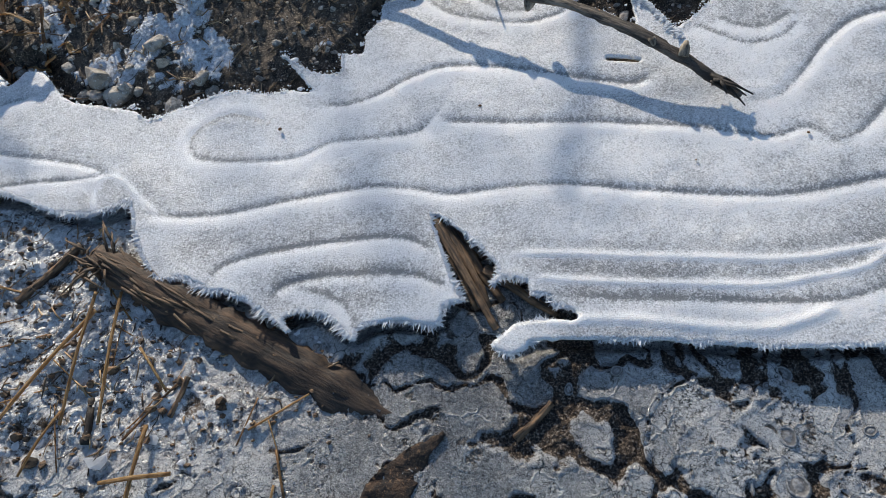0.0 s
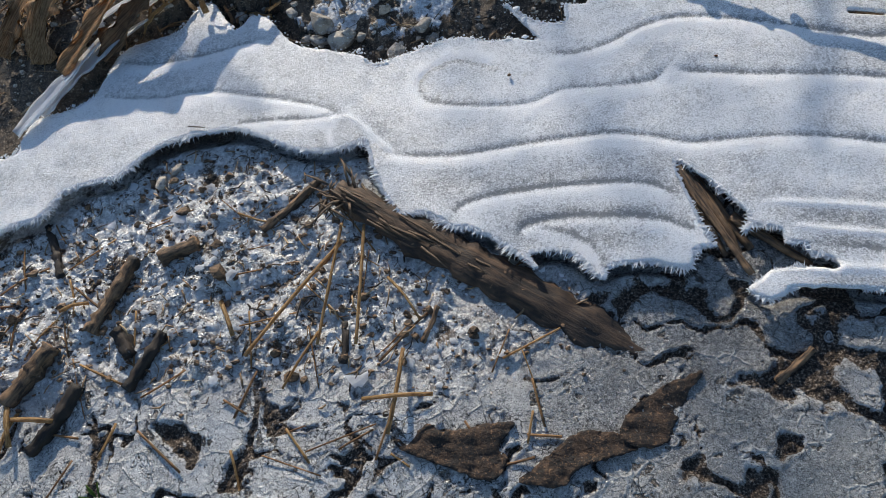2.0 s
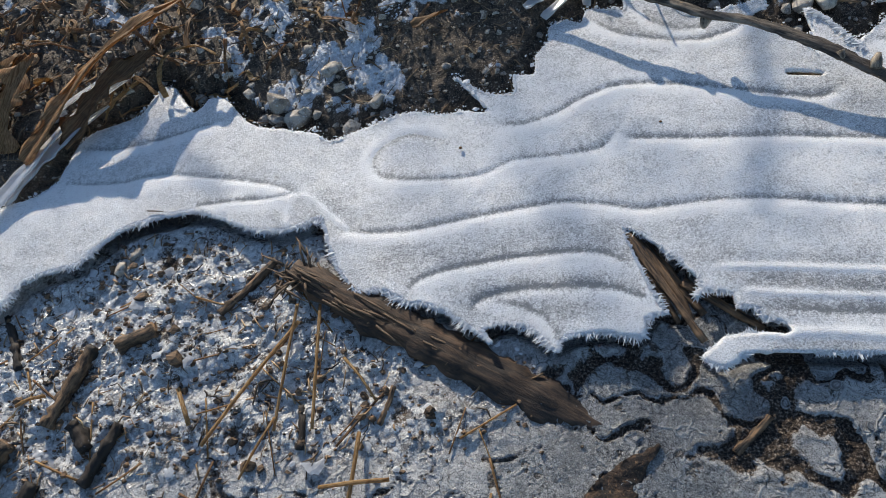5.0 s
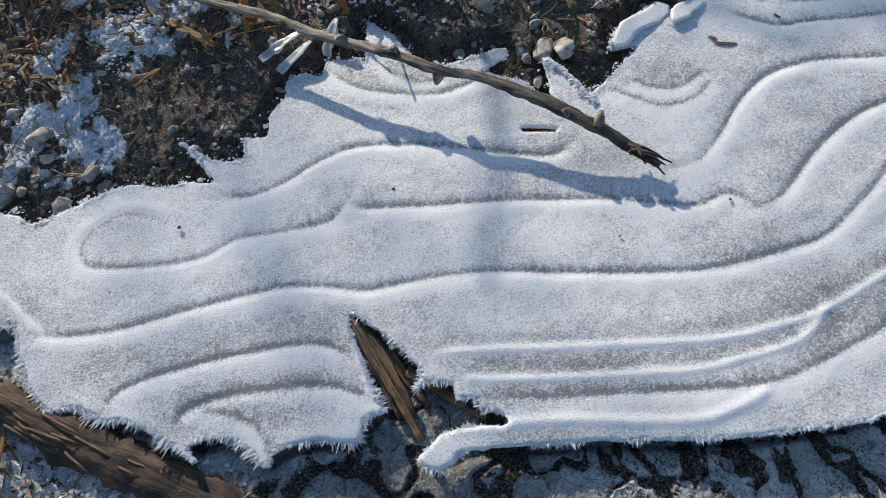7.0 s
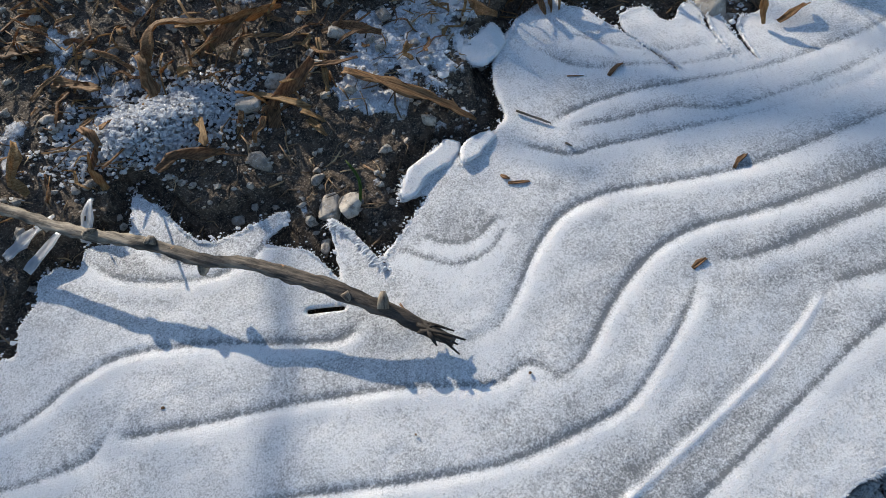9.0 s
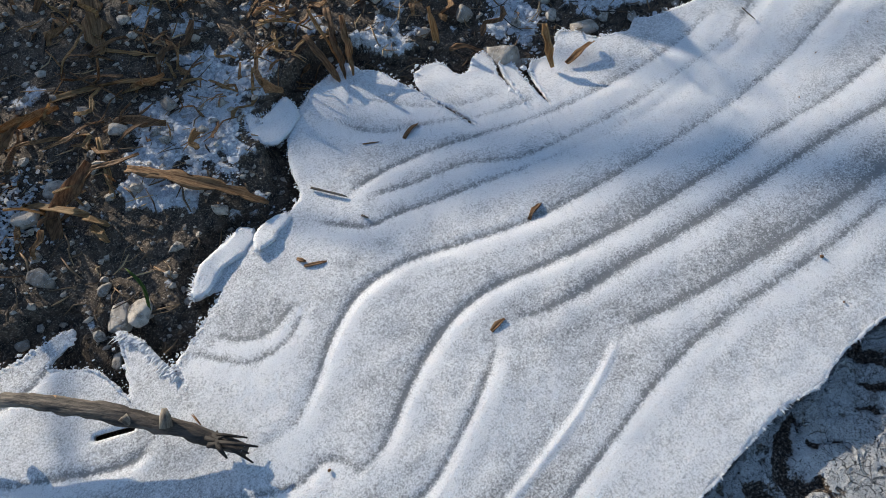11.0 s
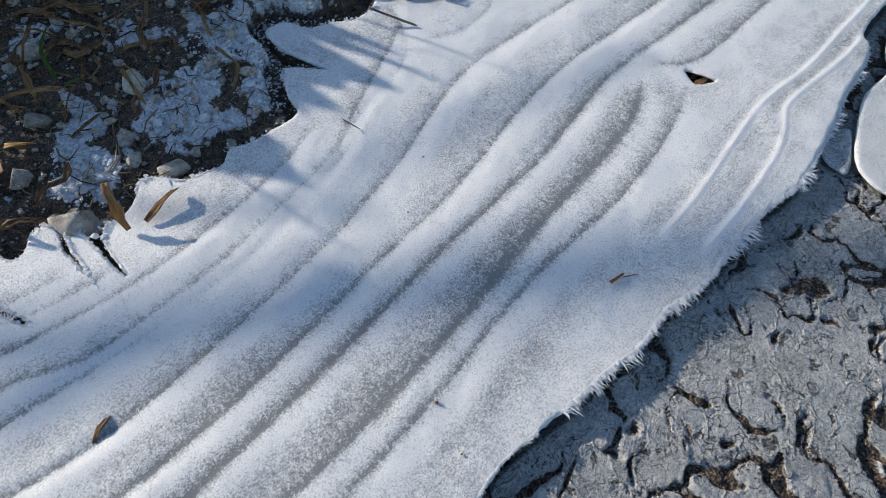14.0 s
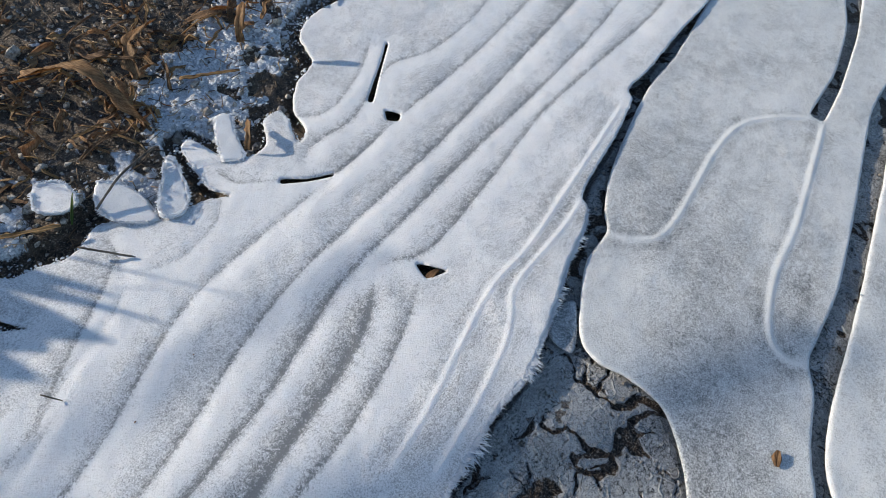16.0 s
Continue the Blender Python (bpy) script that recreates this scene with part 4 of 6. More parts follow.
# ---- lower grey plates beside the sheet ----
PLATE_OUTLINE = [(2.041, 0.261), (2.104, 0.291), (2.204, 0.321), (2.294, 0.316), (2.344, 0.34), (2.439, 0.368), (2.594, 0.388), (2.781, 0.4),
    (2.959, 0.386), (3.249, 0.388), (3.566, 0.381), (4, 0.3), (4.3, -0.2), (3.6, -0.2), (3.25, -0.13), (3.033, -0.101), (2.708, -0.116),
    (2.447, -0.123), (2.289, -0.108), (2.233, -0.104), (2.171, -0.126), (2.066, -0.141), (1.98, -0.167), (1.86, -0.19), (1.767, -0.041),
    (1.901, 0.02), (1.96, 0.056), (2.005, 0.101), (2.02, 0.168), (2.018, 0.219)]
PLATE_CRACK = [(3.891, 0.118), (3.415, 0.021), (3.143, 0.009), (2.939, 0.032), (2.934, -0.002), (3.105, -0.015), (3.408, -0.012), (3.955, 0.044)]
PLATE_FAR = [(3.085, -0.17), (2.78, -0.161), (2.474, -0.163), (2.296, -0.159), (2.167, -0.156), (2.08, -0.162), (2.019, -0.182), (1.971, -0.228),
    (2.059, -0.368), (2.664, -0.439), (3.23, -0.363)]
PLATE_WELTS = [
    ([(2.294, 0.316), (2.301, 0.276), (2.335, 0.228), (2.402, 0.208), (2.519, 0.202), (2.67, 0.195), (2.779, 0.171), (2.849, 0.12),
    (2.921, 0.025)], 1.2, 0.9),
    ([(2.922, -0.002), (2.753, -0.008), (2.54, -0.014), (2.398, -0.005), (2.284, -0.017), (2.229, -0.038), (2.212, -0.073),
    (2.233, -0.104)], 1.4, 1.0),
]
plate_me, plate_poly = ice_body("ice_plate", PLATE_OUTLINE, [PLATE_CRACK], [], PLATE_WELTS, PLATE, 0.004, -0.010, 0.006,
    (1.7, 4.35, -0.25, 0.45), 0.28, 41, 0.0006, 0.002, patches=[(1.95, 0.0, 0.2, 0.1, 0.35), (2.15, 0.12, 0.2, 0.1, 0.22), (2.55, 0.27, 0.2, 0.06, 0.2),
    (2.4, -0.07, 0.2, 0.03, 0.3)])
ice_plate = tagged(new("ice_plate", plate_me), "smooth grey frosted ice plate with raised seams, lying on mud", "ice plate", "grey ice plates")
far_me, far_poly = ice_body("ice_plate", PLATE_FAR, [], [], [], PLATE, 0.005, -0.010, 0.006, (1.9, 3.4, -0.5, -0.1), 0.25, 47, 0.0006, 0.002)
tagged(new("ice_plate", far_me), "pale grey frosted ice plate past a muddy gap", "ice plate", "grey ice plates")
small_me, small_poly = ice_body("ice_plate", [(2.073, 0.326), (2.11, 0.303), (2.037, 0.268), (2.01, 0.269),
    (2.02, 0.312)], [], [], [], PLATE, 0.004, -0.013, 0.005, (1.9, 2.2, 0.2, 0.4), 0.55, 53, 0.0006, 0.001)
tagged(new("ice_plate", small_me), "small dark grey ice plate beside the white sheet", "ice plate", "grey ice plates")

# ---- ground: one sheet to the horizon, fine where it is walked over ----
fine_x = np.concatenate([np.arange(-1.5, -1.2, 0.006), np.arange(-1.2, 0.6, 0.0037), np.arange(0.6, 1.25, 0.005), np.arange(1.25, 2.3, 0.0037), np.arange(2.3, 3.7, 0.007)])
fine_y = np.concatenate([np.arange(-0.5, -0.1, 0.007), np.arange(-0.1, 0.43, 0.0033), np.arange(0.43, 0.64, 0.005), np.arange(0.64, 2.0, 0.0068)])
grow = np.cumsum(0.02 * 1.32 ** np.arange(26))
GX = np.concatenate([fine_x[0] - grow[::-1], fine_x, fine_x[-1] + grow])
GY = np.concatenate([fine_y[0] - grow[::-1], fine_y, fine_y[-1] + grow])
X, Y = np.meshgrid(GX, GY)
covered = blur(inside(X, Y, sheet_poly).astype(float), 3)
plates = blur((inside(X, Y, plate_poly) | inside(X, Y, far_poly) | inside(X, Y, small_poly)).astype(float), 2)
mid_x = np.array([-2, -1.2, -0.5, 0, 0.5, 1.0, 1.5, 2.0, 3.0, 4.0])
mid_y = np.interp(X, mid_x, np.array([0.5, 0.56, 0.68, 0.66, 0.6, 0.7, 0.65, 0.65, 0.65, 0.65]))
bank_line = np.interp(X, mid_x, np.array([0.6, 0.72, 0.79, 0.9, 0.86, 1.05, 1.0, 1.05, 1.15, 1.2]))
bank = smooth(Y - mid_y, -0.02, 0.04)
warp_x = X + 0.03 * fbm(X, Y, 0.09, 2, 61) + 0.004 * fbm(X, Y, 0.018, 2, 62)
warp_y = Y + 0.03 * fbm(X, Y, 0.09, 2, 67) + 0.004 * fbm(X, Y, 0.018, 2, 68)
g1, g2, tag2 = cells(warp_x, warp_y, 0.026, 73)
# frozen skin of the mud: rounded lobes with gritty channels between them
_, _, lobe_tag = cells(warp_x, warp_y, 0.075, 171)
open_mud = smooth(fbm(X, Y, 0.16, 3, 72), -0.35, 0.6) + 0.45 * np.exp(-(((X + 0.02) / 0.24) ** 2) - ((Y - 0.28) / 0.075) ** 2)
open_mud = open_mud + 0.3 * smooth(0.06 - np.abs(Y - np.interp(X, (0.1, 0.5, 1.3), (0.3, 0.24, 0.34)) + 0.02), 0, 0.06) * smooth(X, 0.1, 0.3) * (1 - smooth(X, 0.9, 1.2))
open_mud = np.minimum(open_mud, 0.5) + 0.12 * smooth(X, 1.2, 1.4)
meander = np.minimum(np.abs(fbm(warp_x, warp_y, 0.085, 2, 171, 0.45)), 1.2 * np.abs(fbm(warp_x + 3.0, warp_y, 0.075, 2, 177, 0.45)))
field = (meander - 0.3 * open_mud) / 0.36 + 0.22 * fbm(X, Y, 0.03, 3, 71)
lumps = fbm(X, Y, 0.05, 5, 79, 0.68)
chunky = smooth(-X - 0.15 + 0.12 * fbm(X, Y, 0.2, 3, 83), -0.05, 0.3) * smooth(Y, 0.16, 0.26)
plate_top = smooth(field, -0.12, 0.12)
mud = -0.029 + 0.007 * fbm(X, Y, 0.3, 3, 87)
gravelly = 0.0045 * fbm(X, Y, 0.014, 3, 88, 0.7)
mud = mud + (1 - chunky) * (0.005 * plate_top + 0.0014 * (lobe_tag - 0.5) * plate_top + (1 - plate_top) * gravelly + 0.0006 * fbm(X, Y, 0.02, 3, 89))
mud = mud + chunky * (0.0075 * lumps + 0.005 * smooth(g2 - g1, 0, 0.01) * tag2 + 0.004)
rise = np.clip(Y - bank_line, -0.1, 1.2)
soil = -0.016 + 0.13 * rise + 0.0035 * lumps + 0.0026 * fbm(X, Y, 0.016, 4, 91, 0.75) + 0.01 * fbm(X, Y, 0.3, 3, 95)
mud = mud + 0.0022 * np.exp(-(((field - 0.12) / 0.09) ** 2)) * (1 - chunky)
Z = mud * (1 - bank) + soil * bank
Z = np.where(covered > 0.02, np.minimum(Z, -0.018 - 0.02 * smooth(covered, 0, 0.6)), Z)
Z = np.where(plates > 0.02, np.minimum(Z, -0.022 - 0.006 * plates), Z)
# hoar frost lies in patches on the bank: centre, reach, amount
PATCHES = [(-0.42, 1.06, 0.24, 0.14, 0.75), (0.13, 1.13, 0.14, 0.09, 0.6), (0.55, 1.12, 0.13, 0.12, 0.75),
    (0.62, 1.25, 0.2, 0.12, 0.6), (1.15, 1.16, 0.26, 0.14, 0.75), (1.55, 1.12, 0.25, 0.12, 0.85), (2.15, 1.15, 0.4, 0.14, 0.85),
    (2.7, 1.25, 0.5, 0.2, 0.8)]
frost = 0.26 + 0.4 * fbm(X, Y, 0.14, 4, 101) - 0.35 * np.exp(-(((X + 0.1) / 0.16) ** 2) - ((Y - 1.0) / 0.12) ** 2) - 0.3 * np.exp(-(((X - 0.35) / 0.1) ** 2) - ((Y - 0.98) / 0.12) ** 2)
for px, py, rx, ry, amount in PATCHES:
    frost = frost + amount * np.exp(-(((X - px) / rx) ** 2) - ((Y - py) / ry) ** 2) * (0.6 + 0.5 * fbm(X, Y, 0.06, 3, 103))
crust = smooth(frost + 0.5 * fbm(X, Y, 0.05, 4, 107, 0.65), 0.45, 0.7) * bank * (covered < 0.02)
Z = Z + crust * (0.004 + 0.004 * fbm(X, Y, 0.02, 3, 109, 0.7))
far_off = smooth(np.maximum(np.abs(X - 1.2) - 3.0, np.abs(Y - 0.7) - 1.6), 0, 2.0)
Z = Z * (1 - far_off) + far_off * (0.1 * bank + 0.05 * fbm(X, Y, 3.0, 3, 97))
ny, nx = X.shape
ids = np.arange(nx * ny).reshape(ny, nx)
gq = np.stack([ids[:-1, :-1], ids[:-1, 1:], ids[1:, 1:], ids[1:, :-1]], -1).reshape(-1, 4)
ground_me = big_mesh("ground", np.stack([X, Y, Z], -1).reshape(-1, 3), gq, GROUND)
attribute(ground_me, "bank", bank)
attribute(ground_me, "skin", (1 - chunky) * field + chunky * (0.1 + 0.9 * lumps))
attribute(ground_me, "chunky", chunky)
attribute(ground_me, "lobe", lobe_tag)
attribute(ground_me, "glassy", np.exp(-(((X + 0.05) / 0.22) ** 2) - ((Y - 0.25) / 0.085) ** 2) * (0.75 + 0.4 * fbm(X, Y, 0.05, 3, 84)))
attribute(ground_me, "pale", np.maximum(smooth(-X + 0.1 * fbm(X, Y, 0.15, 3, 85), 0.0, 0.45), 0.75 * smooth(X + 0.15 * fbm(X, Y, 0.15, 3, 86), 0.05, 0.4) * (1 - 0.4 * smooth(X, 1.0, 1.3))))
attribute(ground_me, "frost", np.clip((0.35 * frost + 0.62 * crust) * bank, 0, 1))
ground = tagged(new("ground", ground_me), "frozen mud with an icy skin and a dark stony bank", "ground", "", "structure")


def ground_z(x, y):
    i, j = int(np.searchsorted(GX, x)), int(np.searchsorted(GY, y))
    return float(Z[j, i])


# ---- shapes for the things ----
def ball_points(detail):
    bm = bmesh.new()
    bmesh.ops.create_icosphere(bm, subdivisions=detail, radius=1.0)
    v = np.array([p.co[:] for p in bm.verts])
    f = [[p.index for p in q.verts] for q in bm.faces]
    bm.free()
    return v, f


BALL1, BALL2, BALL3 = ball_points(1), ball_points(2), ball_points(3)


def stone_mesh(name, seed, detail=BALL3, material=STONE, rough=0.35, flat=0.7):
    """A rounded, unevenly chipped stone of radius about one that rests on z = 0."""
    v, f = detail
    rnd = random.Random(seed)
    off = Vector((seed * 3.7, seed * 1.3, 0))
    out = []
    cuts = [(Vector((rnd.gauss(0, 1), rnd.gauss(0, 1), rnd.gauss(0, 1))).normalized(), rnd.uniform(0.5, 0.82)) for _ in range(11)]
    for p in v:
        q = Vector(p)
        q *= 1 + rough * noise.noise(q * 1.1 + off) + 0.25 * rough * noise.noise(q * 3.3 + off)
        for way, far in cuts:
            d = q.dot(way)
            if d > far:
                q -= way * (d - far) * 0.95
        out.append((q.x * 1.15, q.y * 0.9, q.z * flat + flat * 0.55))
    return mesh_from(name, out, f, material)


def tube(name, points, radii, material, sides=8, rough=0.15, flat=1.0, seed=0):
    """A round or flattened stalk along points, closed at both ends, with uneven bark."""
    p = [Vector(q) for q in points]
    verts, faces = [], []
    for n, c in enumerate(p):
        way = (p[min(n + 1, len(p) - 1)] - p[max(n - 1, 0)]).normalized()
        side = way.cross(Vector((0, 0, 1)))
        side = side.normalized() if side.length > 1e-4 else Vector((1, 0, 0))
        up = side.cross(way)
        for k in range(sides):
            a = 2 * math.pi * k / sides
            r = radii[n] * (1 + rough * noise.noise(Vector((n * 0.6 + seed, math.cos(a) * 1.4, math.sin(a) * 1.4))) + 0.7 * rough * noise.noise(Vector((n * 0.35 - seed, math.cos(a) * 4.5, math.sin(a) * 4.5))))
            verts.append(c + side * math.cos(a) * r + up * math.sin(a) * r * flat)
    for n in range(len(p) - 1):
        for k in range(sides):
            m = (k + 1) % sides
            faces.append((n * sides + k, n * sides + m, (n + 1) * sides + m, (n + 1) * sides + k))
    faces.append(tuple(range(sides))[::-1])
    faces.append(tuple((len(p) - 1) * sides + k for k in range(sides)))
    return along(name, verts, faces, material, p[0], p[-1])


def spine(points, step):
    """Evenly spaced 3-D points on a smooth line through control points."""
    return [Vector(q) for q in curve([tuple(p) for p in points], step)]


def blade(name, points, width, material, fold=0.3, twist=0.0, ragged=0.25, seed=0, taper=(0.5, 0.15), thick=0.0009):
    """A dry leaf or strip with a folded section, torn edges and real thickness."""
    p = spine(points, 0.011)
    rnd = random.Random(seed)
    verts, faces = [], []
    n = len(p)
    across = 7
    for i, c in enumerate(p):
        u = i / max(n - 1, 1)
        way = (p[min(i + 1, n - 1)] - p[max(i - 1, 0)]).normalized()
        side = way.cross(Vector((0, 0, 1)))
        side = side.normalized() if side.length > 1e-3 else Vector((1, 0, 0))
        up = side.cross(way).normalized()
        a = twist * u + 0.5 * noise.noise(Vector((u * 3, seed, 0)))
        side, up = side * math.cos(a) + up * math.sin(a), up * math.cos(a) - side * math.sin(a)
        w = width / 2 * min(1.0, taper[0] + u * 4, taper[1] + (1 - u) * 4)
        for layer in (0, 1):
            for k in range(across):
                s = 2 * k / (across - 1) - 1
                edge = 1 + (ragged * noise.noise(Vector((u * 9, s * 2, seed * 1.7))) if abs(s) > 0.9 else 0)
                lift = fold * abs(s) * w + 0.1 * w * math.cos(9.4 * s) + 0.12 * w * noise.noise(Vector((u * 5, s * 2, seed + 4.0)))
                verts.append(c + side * s * w * edge + up * (lift - layer * thick))
    row = across * 2
    for i in range(n - 1):
        for k in range(across - 1):
            a, b = i * row + k, (i + 1) * row + k
            faces.append((a, b, b + 1, a + 1))
            faces.append((a + across, a + across + 1, b + across + 1, b + across))
        for k in (0, across - 1):
            a, b = i * row + k, (i + 1) * row + k
            faces.append((a, a + across, b + across, b) if k == 0 else (a, b, b + across, a + across))
    for base in (0, (n - 1) * row):
        for k in range(across - 1):
            q = (base + k, base + k + 1, base + k + 1 + across, base + k + across)
            faces.append(q if base == 0 else q[::-1])
    return along(name, verts, faces, material, p[0], p[-1])


def slab(name, outline, z, thick, material, seed, step=0.005, bulge=0.004):
    """A thin, uneven slab of bark cut to an outline."""
    poly = wobble(curve(outline, 0.003, True), 0.003, 0.01, seed)
    lo, hi = poly.min(0) - 0.01, poly.max(0) + 0.01
    xs, ys = np.arange(lo[0], hi[0], step), np.arange(lo[1], hi[1], step)
    X2, Y2 = np.meshgrid(xs, ys)
    keep = inside(X2[:-1, :-1] + step / 2, Y2[:-1, :-1] + step / 2, poly)
    h = z + bulge * fbm(X2, Y2, 0.05, 4, seed) + 0.4 * bulge * fbm(X2 * 0.4, Y2 * 2, 0.02, 3, seed + 2)
    used = {}
    verts, faces = [], []

    def vert(j, i):
        if (j, i) not in used:
            x, y = X2[j, i], Y2[j, i]
            full = keep[max(j - 1, 0) : j + 1, max(i - 1, 0) : i + 1]
            if full.size < 4 or not full.all():
                near = poly[((poly - (x, y)) ** 2).sum(1).argmin()]
                if np.hypot(*(near - (x, y))) < 1.5 * step:
                    x, y = near
            used[j, i] = len(verts)
            verts.append((x, y, h[j, i]))
            verts.append((x, y, h[j, i] - thick))
        return used[j, i]

    sides = {}
    for j, i in zip(*np.nonzero(keep)):
        q = [vert(j, i), vert(j, i + 1), vert(j + 1, i + 1), vert(j + 1, i)]
        faces.append(q)
        faces.append([a + 1 for a in q[::-1]])
        for a, b in zip(q, q[1:] + q[:1]):
            if not sides.pop((b, a), None):
                sides[a, b] = True
    faces += [(b, a, a + 1, b + 1) for a, b in sides]
    return mesh_from(name, verts, faces, material)


def thing(name, me, label, category, group=""):
    ob = tagged(new(name, me), label, category, group)
    ob.matrix_basis = FRAMES.get(me.name, Matrix())
    return ob


def under_ice(x, y):
    return covered[int(np.searchsorted(GY, y)), int(np.searchsorted(GX, x))] > 0.4


def on_ground(points, lift):
    return [(x, y, ground_z(x, y) + lift) for x, y in points]


part("frost_fringe", needle_fringe("frost_fringe", [(0.336, 0.88), (0.36, 0.84),
    (0.388, 0.775)], 0.0016, 0.022, 37, 0.002, 0.25), ice_sheet, "comb of white frost needles", "stuff")

# ---- the stick that lies over the ice ----
STICK = [(-0.417, 1.264, 0.05), (-0.21, 1.11, 0.052), (-0.11, 1.047, 0.053), (-0.014, 0.971, 0.053), (0.09, 0.907, 0.052), (0.156, 0.856, 0.051),
    (0.215, 0.828, 0.05), (0.306, 0.76, 0.043), (0.357, 0.716, 0.033), (0.4, 0.678, 0.022), (0.44, 0.636, 0.012)]
line = spine(STICK, 0.008)
count = len(line)
girth = [0.008 + 0.0032 * n / count + (0.0022 * max(0, 1 - abs(n / count - 0.84) * 12)) - 0.005 * smooth(n / count, 0.94, 1.0) for n in range(count)]
stick = tagged(new("stick"), "long grey-brown stick with peeling bark leaning over the ice", "stick")
part("stem", tube("stem", line, [0.92 * g for g in girth], STICK_BARK, 18, 0.34, 0.45, 3), stick)
for n, (at, out, size) in enumerate((((0.092, 0.905, 0.054), (0.006, 0.01, 0.004), 0.008), ((0.155, 0.854, 0.043), (-0.006, -0.014, -0.004), 0.008),
        ((0.366, 0.706, 0.036), (0.008, 0.02, 0.01), 0.007), ((0.325, 0.742, 0.046), (0.004, -0.012, -0.01), 0.005), ((0.015, 0.95, 0.055),
    (-0.004, 0.01, 0.002), 0.008))):
    a = Vector(at)
    part("knot", tube("knot", [a, a + Vector(out) * 0.6, a + Vector(out)], [size * 1.3, size, size * 0.5], STICK_BARK, 7, 0.3, 1, n), stick, "broken side shoot")
rnd = random.Random(5)
for n in range(14):
    a = Vector((0.408, 0.668, 0.019)) + Vector((rnd.uniform(-0.01, 0.01), rnd.uniform(-0.01, 0.01), rnd.uniform(-0.006, 0.008)))
    b = a + Vector((0.04, -0.042, -0.01)) * rnd.uniform(0.1, 0.85) + Vector((rnd.gauss(0, 0.009), rnd.gauss(0, 0.009), rnd.uniform(-0.004, 0.006)))
    b.z = max(b.z, 0.004)
    part("splinter", tube("splinter", [a,
    (a + b) / 2 + Vector((0, 0, 0.003)), b], [0.0035, 0.0028, 0.0012], WET_WOOD, 5, 0.3, 0.6, n), stick, "frayed wood splinter")

# ---- rotten plank, splinters and bark in the mud ----
plank_line = [(-0.556, 0.512, -0.004), (-0.48, 0.46, -0.006), (-0.4, 0.412, -0.01), (-0.31, 0.35, -0.015), (-0.22, 0.293, -0.02),
    (-0.11, 0.226, -0.027)]
p = spine(plank_line, 0.012)
wood_plank = thing("wood_plank", tube("wood_plank", p, [0.021 + 0.008 * math.sin(math.pi * n / len(p)) + 0.005 * noise.noise(Vector((n * 0.7, 3, 1))) - 0.014 * smooth(n / len(p), 0.8, 1) for n in range(len(p))], PLANK, 26, 0.42, 0.34, 9),
    "dark wet half-rotten plank sunk in frozen mud under the ice edge", "wood")
rnd = random.Random(11)
for n in range(26):
    u = rnd.random() ** 1.3 * 0.5
    k = int(u * (len(p) - 2))
    a = p[k] + Vector((rnd.gauss(0, 0.01), rnd.gauss(0, 0.012), 0.007 + rnd.uniform(0, 0.004)))
    way = (p[k + 1] - p[k]).normalized()
    b = a + way * rnd.uniform(0.03, 0.09) + Vector((rnd.gauss(0, 0.005), rnd.gauss(0, 0.005), rnd.uniform(-0.006, 0.004)))
    part("fibre", tube("fibre", [a,
    (a + b) / 2 + Vector((0, 0, 0.002)), b], [0.0018, 0.0022, 0.0006], ROTTEN, 5, 0.4, 0.6, n), wood_plank, "torn brown wood fibre")
for n in range(30):
    ang = rnd.uniform(1.2, 5.6)
    a = Vector((-0.545, 0.5, 0.0)) + Vector((rnd.gauss(0, 0.016), rnd.gauss(0, 0.014), rnd.uniform(-0.012, 0.004)))
    b = a + Vector((math.cos(ang), math.sin(ang), rnd.uniform(-0.3, 0.2))) * rnd.uniform(0.02, 0.06)
    part("fibre", tube("fibre", [a,
    (a + b) / 2 + Vector((0, 0, 0.004)), b], [0.0024, 0.0024, 0.0008], ROTTEN, 5, 0.4, 0.5, n), wood_plank, "torn brown wood fibre")
hole_wood = tagged(new("broken_wood"), "split brown wood standing in the hole of the ice", "wood")
for n, (a, b, r) in enumerate((((-0.034, 0.5, -0.006), (0.036, 0.325, -0.004), 0.0085), ((-0.022, 0.492, -0.012), (0.03, 0.36, -0.014), 0.008),
    ((-0.012, 0.486, -0.018), (0.05, 0.37, -0.024), 0.01),
        ((-0.03, 0.47, -0.014), (0.012, 0.36, -0.018), 0.007), ((0.03, 0.42, -0.018), (0.12, 0.34, -0.02), 0.009))):
    q = spine([a, tuple((u + v) / 2 + 0.003 * (n % 2) for u, v in zip(a, b)), b], 0.012)
    part("split", tube("split", q, [r * (1 - 0.5 * k / len(q)) for k in range(len(q))], ROTTEN, 8, 0.45, 0.6, n * 3), hole_wood)
BARK_PIECES = [
    [(-0.14, 0.157), (-0.094, 0.184), (-0.045, 0.2), (-0.071, 0.168), (-0.104, 0.113), (-0.132, 0.107), (-0.159, 0.122)],
    [(-0.246, 0.103), (-0.215, 0.127), (-0.158, 0.125), (-0.139, 0.107), (-0.176, 0.095), (-0.219, 0.082), (-0.238, 0.062), (-0.291, 0.07),
    (-0.276, 0.083)],
    [(-0.472, 0.161), (-0.425, 0.163), (-0.394, 0.136), (-0.31, 0.144), (-0.295, 0.14), (-0.319, 0.112), (-0.304, 0.098), (-0.327, 0.071),
    (-0.394, 0.093), (-0.44, 0.108), (-0.455, 0.123)],
]
